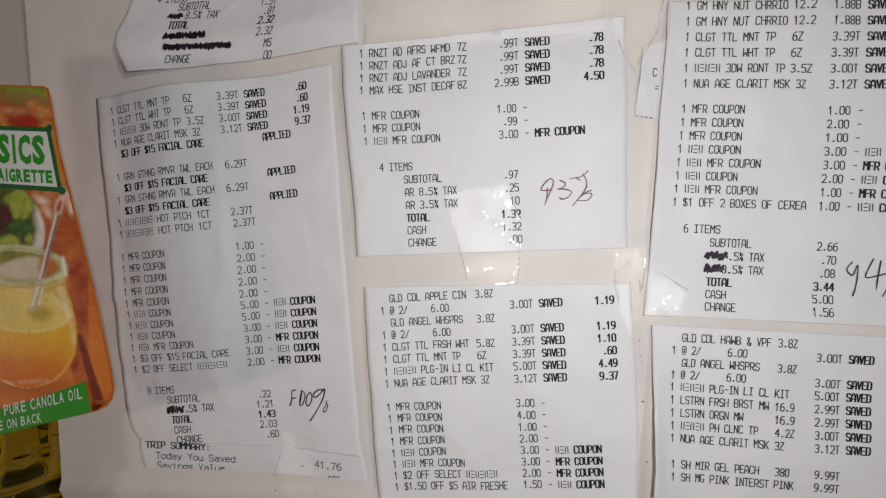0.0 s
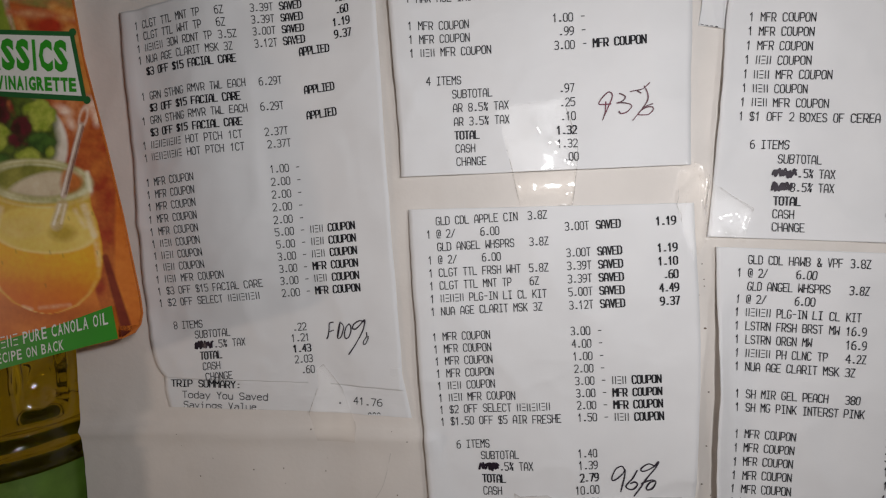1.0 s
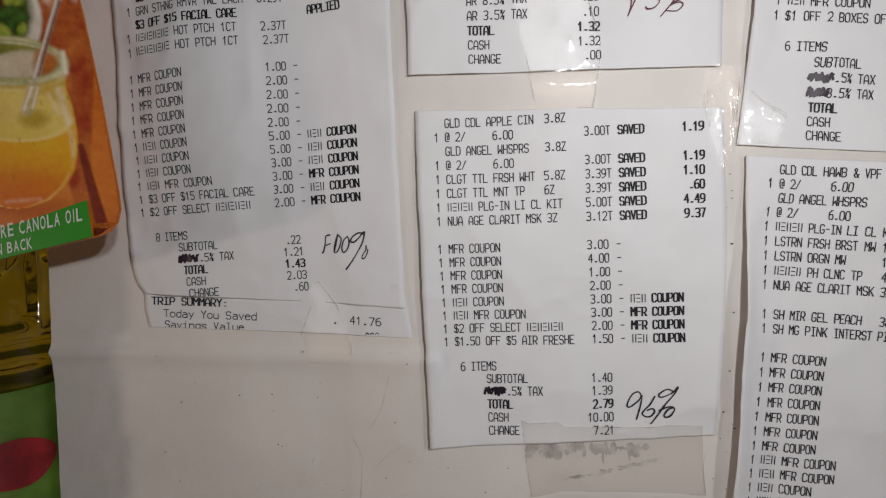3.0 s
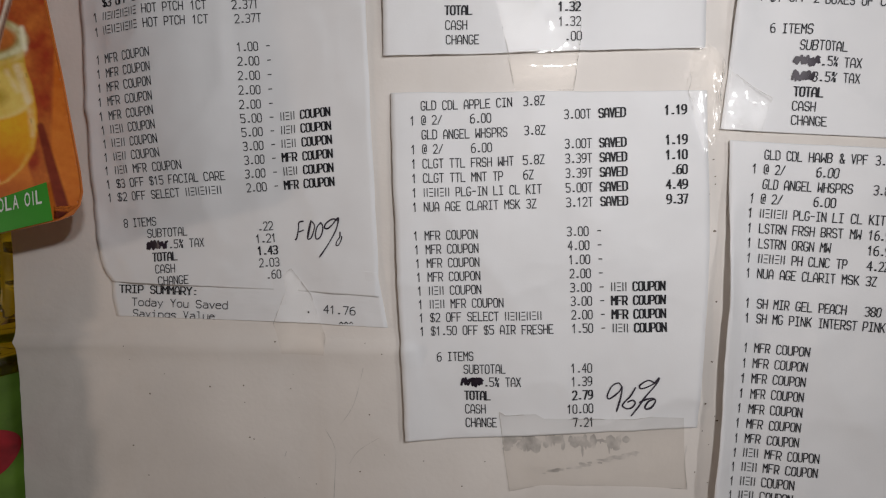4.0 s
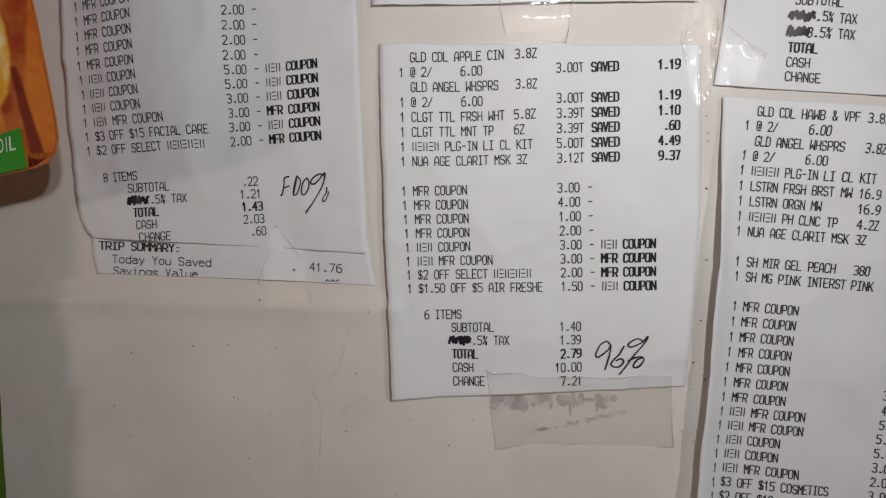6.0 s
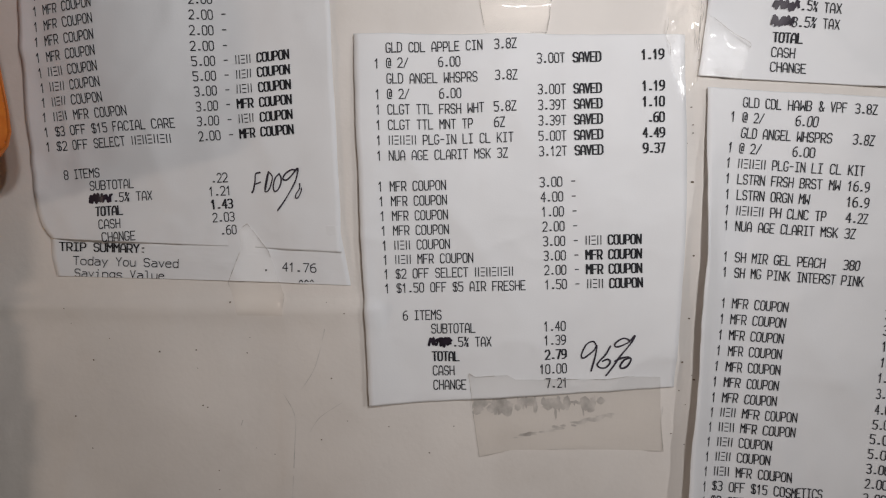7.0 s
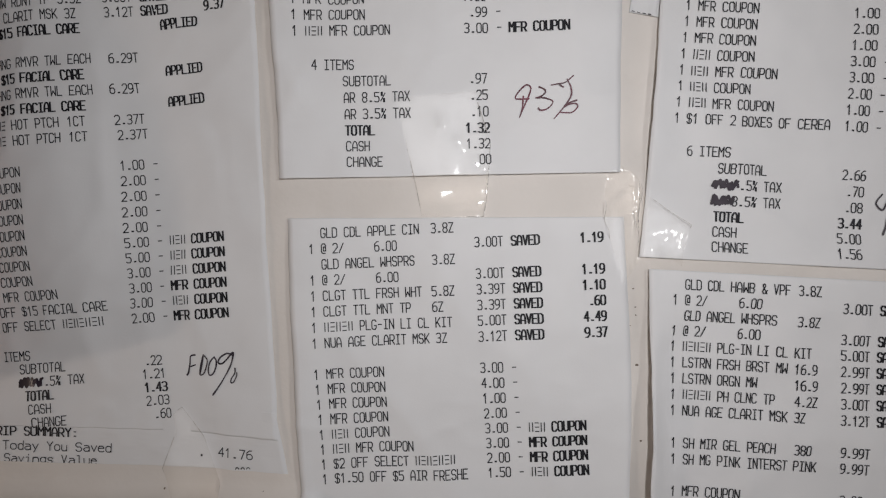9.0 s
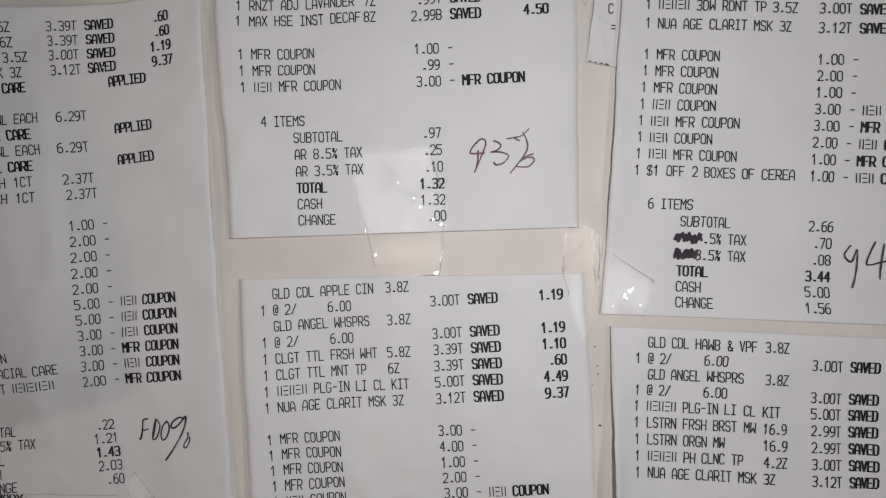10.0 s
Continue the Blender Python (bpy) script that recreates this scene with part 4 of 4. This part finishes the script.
    lay(jar * soft(np.abs(q - 11.0) - 0.5, 0.8), (0.72, 0.42, 0.02), (0.74, 0.36, 0.018), f2)
    lay(jar * soft(q - 10.2, 0.3), (0.50, 0.34, 0.05), (0.62, 0.40, 0.06), f1)
    lay(jar * soft(oval(2.3, 10.25, 1.90, 0.86, 0.03), 0.06), (0.66, 0.48, 0.085), (0.72, 0.54, 0.14), f1)
    lay(jar * soft(np.abs(oval(2.3, 10.25, 1.90, 0.86, 0.03)) - 0.03, 0.05) * (q > 10.2), (0.78, 0.62, 0.24))
    lay(jar * soft(oval(1.5, 10.2, 0.85, 0.42), 0.1), (0.64, 0.46, 0.10), (0.70, 0.52, 0.16), f2)
    lay(jar * soft(oval(3.0, 10.35, 0.45, 0.3), 0.12), (0.44, 0.30, 0.035))
    lay(jar * soft(np.abs(d + 0.10) - 0.05, 0.07) * (q > 9.2), (0.68, 0.34, 0.03), (0.74, 0.52, 0.16), f2)
    for a, b, c, e, w, k in ((3.75, 9.35, 4.15, 10.4, 0.22, 0.75), (3.45, 9.5, 3.8, 10.1, 0.16, 0.5), (0.75, 9.5, 0.62, 10.1, 0.2, 0.5), (4.2, 10.7, 4.32, 11.5, 0.12, 0.45), (2.2, 13.2, 3.3, 13.05, 0.09, 0.5), (1.6, 13.2, 1.9, 13.28, 0.1, 0.7)):
        lay(jar * soft(bar(a, b, c, e, w), 0.07) * k * (0.4 + 0.6 * f3), (0.82, 0.68, 0.48))
    lay(soft(oval(2.05, 8.45, 1.98, 0.84, 0.03), 0.06), (0.30, 0.29, 0.09), (0.46, 0.40, 0.17), f2)
    inside = oval(2.12, 8.42, 1.66, 0.60, 0.03)
    lay(soft(inside, 0.08), (0.16, 0.17, 0.025), (0.28, 0.26, 0.05), f2)
    lay(soft(inside, 0.08) * soft(oval(2.1, 8.75, 1.25, 0.55, -0.35), 0.07), (0.66, 0.58, 0.42), (0.50, 0.40, 0.26), f1)
    lay(soft(inside, 0.08) * soft(oval(3.35, 8.35, 0.42, 0.6, 0.2), 0.1), (0.50, 0.15, 0.03), (0.36, 0.10, 0.02), f2)
    for c, w, k in ((oval(2.05, 8.45, 1.90, 0.76, 0.03), 0.035, 0.75), (oval(2.10, 8.48, 1.72, 0.64, 0.03), 0.03, 0.55), (oval(2.05, 8.62, 1.95, 0.80, 0.03), 0.03, 0.4)):
        lay(soft(np.abs(c) - w, 0.045) * k * (0.15 + 0.95 * f2), (0.72, 0.70, 0.48))
    lay(soft(bar(3.85, 8.1, 3.98, 8.75, 0.14), 0.06) * 0.8, (0.82, 0.78, 0.58))
    # spoon
    lay(soft(np.maximum(np.abs(oval(3.66, 6.05, 0.13, 0.36, 0.22)) - 0.03, -9), 0.035), (0.66, 0.50, 0.40))
    lay(soft(bar(3.60, 6.35, 3.02, 8.95, 0.20, 0.24), 0.03), (0.34, 0.20, 0.13), (0.60, 0.50, 0.42), f2)
    lay(soft(bar(3.56, 6.35, 2.96, 8.95, 0.05), 0.03), (0.76, 0.68, 0.60))
    lay(soft(bar(3.66, 6.4, 3.10, 8.9, 0.05), 0.03), (0.10, 0.03, 0.02))
    lay(soft(bar(2.98, 9.3, 2.78, 10.05, 0.40, 0.44), 0.06) * 0.8, (0.62, 0.52, 0.36), (0.42, 0.30, 0.12), f3)
    lay(soft(bar(2.90, 9.3, 2.68, 10.05, 0.06), 0.04), (0.84, 0.78, 0.66))
    lay(soft(bar(3.10, 9.3, 2.95, 10.0, 0.05), 0.04), (0.80, 0.70, 0.54))
    for a, b in ((0.8, 11.5), (2.55, 11.05), (3.02, 11.15), (4.05, 9.55), (3.2, 9.75), (2.4, 12.3), (4.25, 11.0), (1.3, 11.05)):
        lay(soft(bar(a, b, a + 0.03, b + 0.10, 0.05), 0.02) * 0.4, (0.14, 0.08, 0.01))
    # dark stripe on the table
    lay(soft(bar(4.56, 11.2, 5.55, 14.5, 0.22, 0.46), 0.04), (0.13, 0.012, 0.006), (0.20, 0.03, 0.012), f2)
    col *= 1.28
    right = np.interp(z, [-3.2, -2.8, -2.48, -2.0, 0.25, 2.3, 4.6, 6.45, 6.52], [-8.0, -7.40, -7.31, -7.33, -7.63, -7.98, -8.43, -8.65, -8.75])
    low, high = np.interp(x, [-14.3, -9.81, -7.85, -7.3], [-4.44, -3.46, -3.10, -2.8]), np.interp(x, [-14.6, -9.99, -8.6], [7.05, 6.63, 6.45])
    x, z = np.minimum(x, right), np.clip(z, low, high)
    ny, nx = p.shape
    verts = [W(a, bend(a, b) - 0.006, b) for a, b in zip(x.ravel(), z.ravel())]
    faces = [(j * nx + i, (j + 1) * nx + i, (j + 1) * nx + i + 1, j * nx + i + 1) for j in range(ny - 1) for i in range(nx - 1)]
    ob = mesh_object("photo_print", verts, faces, picture_ink(), top, "printed photo of salad and a jar of dressing")
    at = ob.data.color_attributes.new("ink", "FLOAT_COLOR", "POINT")
    at.data.foreach_set("color", np.concatenate([np.clip(col, 0, 1), np.ones(p.shape + (1,))], 2).astype(np.float32).ravel())


def build_tag():
    top = tagged(new("hang_tag"), "orange printed recipe card hanging at the oil bottle", "hang tag")
    top.location.x = -0.0004
    bend = lambda x, z: TY + 0.02 * (x + 9) - 0.05 * math.sin((z + 4) * 0.3)

    def rounded(points, n=8, closed=True):
        if not closed:
            return points
        out = []
        m = len(points)
        for i in range(m):
            a, b, c, d = (points[(i + k) % m] for k in (-1, 0, 1, 2))
            for k in range(n):
                out.append(along([a, b, c, d], (1 + k / n) / 3))
        return out

    def shape(name, pts, layer, material, label="", thick=0.0, curve=False):
        pts = rounded(pts) if curve else pts
        bm = bmesh.new()
        y = -0.008 * layer
        bm.faces.new([bm.verts.new(W(x, bend(x, z) + y, z)) for x, z in pts])
        bmesh.ops.triangulate(bm, faces=bm.faces[:])
        if thick:
            bmesh.ops.solidify(bm, geom=bm.faces[:], thickness=-thick * 0.01)
        return part(name, bm, material, top, label)

    edge = [(-8.62, 6.45), (-8.40, 4.6), (-7.95, 2.3), (-7.60, 0.25), (-7.30, -2.0), (-7.27, -2.48), (-7.36, -2.80), (-7.55, -3.02), (-7.85, -3.14), (-9.81, -3.5), (-11.56, -3.87), (-14.3, -4.5), (-14.7, -4.2), (-14.9, 6.6), (-14.6, 7.1), (-9.99, 6.68), (-8.75, 6.53)]
    shape("card", edge, -0.5, M_CARD, "orange card with rounded corners", 0.04)
    picture(top, bend)
    shape("sign_border", [(-13.6, 5.85), (-8.62, 5.30), (-8.36, 3.38), (-13.8, 4.10)], 2, M_DKGREEN, "dark green sign border")
    for x, z in ((-8.64, 5.28), (-8.36, 3.42)):
        shape("sign_corner", [(x + 0.11 * math.cos(a), z + 0.11 * math.sin(a)) for a in [k * math.tau / 10 for k in range(10)]], 3, M_DKGREEN)
    shape("sign_panel", [(-13.5, 5.70), (-8.72, 5.18), (-8.50, 3.54), (-13.65, 4.22)], 3, M_WHITE, "white sign panel")
    shape("banner", [(-8.10, -2.22), (-8.0, -3.14), (-9.81, -3.5), (-11.56, -3.87), (-14.2, -4.45), (-14.2, -3.75), (-11.49, -3.07), (-9.74, -2.70)], 5, M_GREEN, "green printed banner")

    def words(text, x1, z1, slope, pitch, height, material, layer, label="", bold=False):
        verts, faces = [], []
        steps = [pitch * (0.52 if ch == "I" else 0.6 if ch == " " else 1.0) for ch in text]
        for k, ch in enumerate(text):
            if ch == " ":
                continue
            x0, wide = x1 - sum(steps[k:]), steps[k]
            co, fs = bar_cell(k, wide, height) if ch == "#" else cell("plain_I" if ch == "I" else ch, bold, wide, height)
            base = len(verts)
            for a, b in co:
                x = x0 + a
                z = z1 + (x - x1) * slope + b
                verts.append(W(x, bend(x, z) - 0.008 * layer, z))
            faces += [tuple(base + i for i in f) for f in fs]
        mesh_object("printed_text", verts, faces, material, top, label, smooth=False)

    words("CLASSICS", -8.80, 4.27, -0.11, 0.435, 0.76, M_GREEN, 4, "green word on the sign", True)
    words("PEPPER VINAIGRETTE", -8.62, 3.68, -0.11, 0.232, 0.34, M_GREEN, 4, "green word on the sign", True)
    words("###### PURE CANOLA OIL", -8.22, -2.72, 0.175, 0.188, 0.33, M_WHITE, 6, "white words on the banner")
    words("FULL RECIPE ON BACK", -9.58, -3.38, 0.165, 0.176, 0.28, M_WHITE, 6, "white words on the banner")
    return top


build_tag()

# ---- oil bottle ----
AX, AY = -13.98, 1.0


def oil_material():
    m, nt, b = nodes_of("oil_bottle")
    b.inputs["Base Color"].default_value = (0.60, 0.43, 0.02, 1)
    b.inputs["Roughness"].default_value = 0.03
    b.inputs["IOR"].default_value = 1.45
    b.inputs["Transmission Weight"].default_value = 0.98
    N, L = nt.nodes.new, nt.links.new
    tc, n, bp = N("ShaderNodeTexCoord"), N("ShaderNodeTexNoise"), N("ShaderNodeBump")
    n.inputs["Scale"].default_value = 35
    v = N("ShaderNodeTexVoronoi")
    v.inputs["Scale"].default_value = 28
    v.feature = "SMOOTH_F1"
    add = N("ShaderNodeMath")
    add.operation = "ADD"
    L(tc.outputs["Object"], v.inputs["Vector"])
    L(v.outputs["Distance"], add.inputs[0])
    L(n.outputs["Fac"], add.inputs[1])
    bp.inputs["Strength"].default_value, bp.inputs["Distance"].default_value = 0.7, 0.012
    L(tc.outputs["Object"], n.inputs["Vector"])
    L(add.outputs[0], bp.inputs["Height"])
    L(bp.outputs["Normal"], b.inputs["Normal"])
    return m


def build_bottle():
    top = tagged(new("oil_bottle"), "clear plastic bottle of golden cooking oil standing on the counter", "bottle")
    oil = oil_material()
    profile = [(-17.5, 0.0), (-17.5, 2.2), (-17.2, 2.45), (-16.5, 2.45), (-12, 2.34), (-9.5, 2.32), (-7.45, 2.36), (-7.3, 2.46), (-7.1, 2.36), (-6.95, 2.34), (-6.75, 2.50), (-6.5, 2.54), (-6.35, 2.40), (-6.2, 2.38), (-6.0, 2.54), (-5.7, 2.58), (-5.1, 2.60), (-4.2, 2.60), (-3.2, 2.60), (-1.5, 2.56), (-0.2, 2.4), (1.2, 1.9), (2.3, 1.45), (3.2, 1.35), (4.0, 1.35), (4.6, 1.3), (4.6, 0.0)]
    n = 144
    verts, faces = [], []
    fine = []
    for (z0, r0), (z1, r1) in zip(profile, profile[1:]):
        steps = max(1, int(abs(z1 - z0) / 0.10))
        fine += [(z0 + (z1 - z0) * k / steps, r0 + (r1 - r0) * k / steps) for k in range(steps)]
    fine.append(profile[-1])
    for z, r in fine:
        for k in range(n):
            a = k * math.tau / n
            d = 0.0
            if -5.9 < z < -1.0 and r > 1:
                p = (a / math.tau * 9 + 0.3) % 1 - 0.5
                q = ((z + 6.0) / 1.6) % 1 - 0.5
                d = -0.34 * smoothstep(0.36, 0.26, abs(p)) * smoothstep(-5.9, -5.4, z) + 0.5 * max(0.0, 0.42 - 1.5 * (abs(p) + abs(q)))
            verts.append(W(AX + (r + d) * math.cos(a), AY + (r + d) * math.sin(a), z))
    for j in range(len(fine) - 1):
        for k in range(n):
            b, c = j * n + k, j * n + (k + 1) % n
            faces.append((b, c, c + n, b + n))
    mesh_object("body", verts, faces, oil, top, "ribbed clear body full of oil")

    def ring(name, z0, z1, r0, r1, material, label="", a0=0.0, a1=math.tau, parent=None, rows=16, thick=0.03):
        vs, fs, m = [], [], 96
        for j in range(rows + 1):
            z, r = z0 + (z1 - z0) * j / rows, r0 + (r1 - r0) * j / rows
            for k in range(m + 1):
                a = a0 + (a1 - a0) * k / m
                vs.append(W(AX + r * math.cos(a), AY + r * math.sin(a), z))
        for j in range(rows):
            for k in range(m):
                b = j * (m + 1) + k
                fs.append((b, b + 1, b + m + 2, b + m + 1))
        return mesh_object(name, vs, fs, material, parent or top, label)

    m_label = surface("green_label_print", (0.095, 0.185, 0.022), 0.4, vary=0.6, scale=55, bump=0.02, stain=(0.30, 0.38, 0.10), stain_amount=0.8)
    m_berry = surface("berry_print", (0.24, 0.01, 0.016), 0.4, vary=0.6, scale=110, bump=0.02)
    m_cap = surface("green_cap", (0.04, 0.22, 0.04), 0.4, vary=0.05, scale=60)
    label = ring("label", -15.5, -7.5, 2.47, 2.43, m_label, "green printed wrap label with berries")
    cap = ring("cap", 4.2, 6.2, 1.75, 1.7, m_cap, "green screw cap")
    mesh_object("cap_top", [W(AX + 1.7 * math.cos(k * math.tau / 32), AY + 1.7 * math.sin(k * math.tau / 32), 6.2) for k in range(32)], [tuple(range(32))], m_cap, cap)

    def patch(name, a, z, ra, rz, material, seed):
        bump = 0.06
        vs = [(a, z)] + [(a + ra * (1 + bump * math.sin(3 * t + seed)) * math.cos(t), z + rz * (1 + bump * math.cos(2 * t + seed)) * math.sin(t)) for t in [k * math.tau / 40 for k in range(40)]]
        r = 2.525
        mesh_object(name, [W(AX + r * math.cos(p), AY + r * math.sin(p), q) for p, q in vs], [(0, 1 + k, 1 + (k + 1) % 40) for k in range(40)], material, label)

    patch("berry_print", -0.55, -9.6, 0.36, 0.75, m_berry, 1)
    patch("berry_print", 0.06, -9.5, 0.16, 0.55, m_berry, 2)
    patch("berry_print", -1.3, -9.9, 0.34, 0.8, m_berry, 3)
    for k in range(4):
        a0, z = 0.05 + 0.08 * k, -10.6 + 0.16 * k
        r = 2.535
        mesh_object("label_bar", [W(AX + r * math.cos(p), AY + r * math.sin(p), q) for p, q in ((a0, z), (a0 + 0.05, z + 0.08), (a0 + 0.05, z + 0.42), (a0, z + 0.34))], [(0, 1, 2, 3)], M_WHITE, label)
    return top


build_bottle()
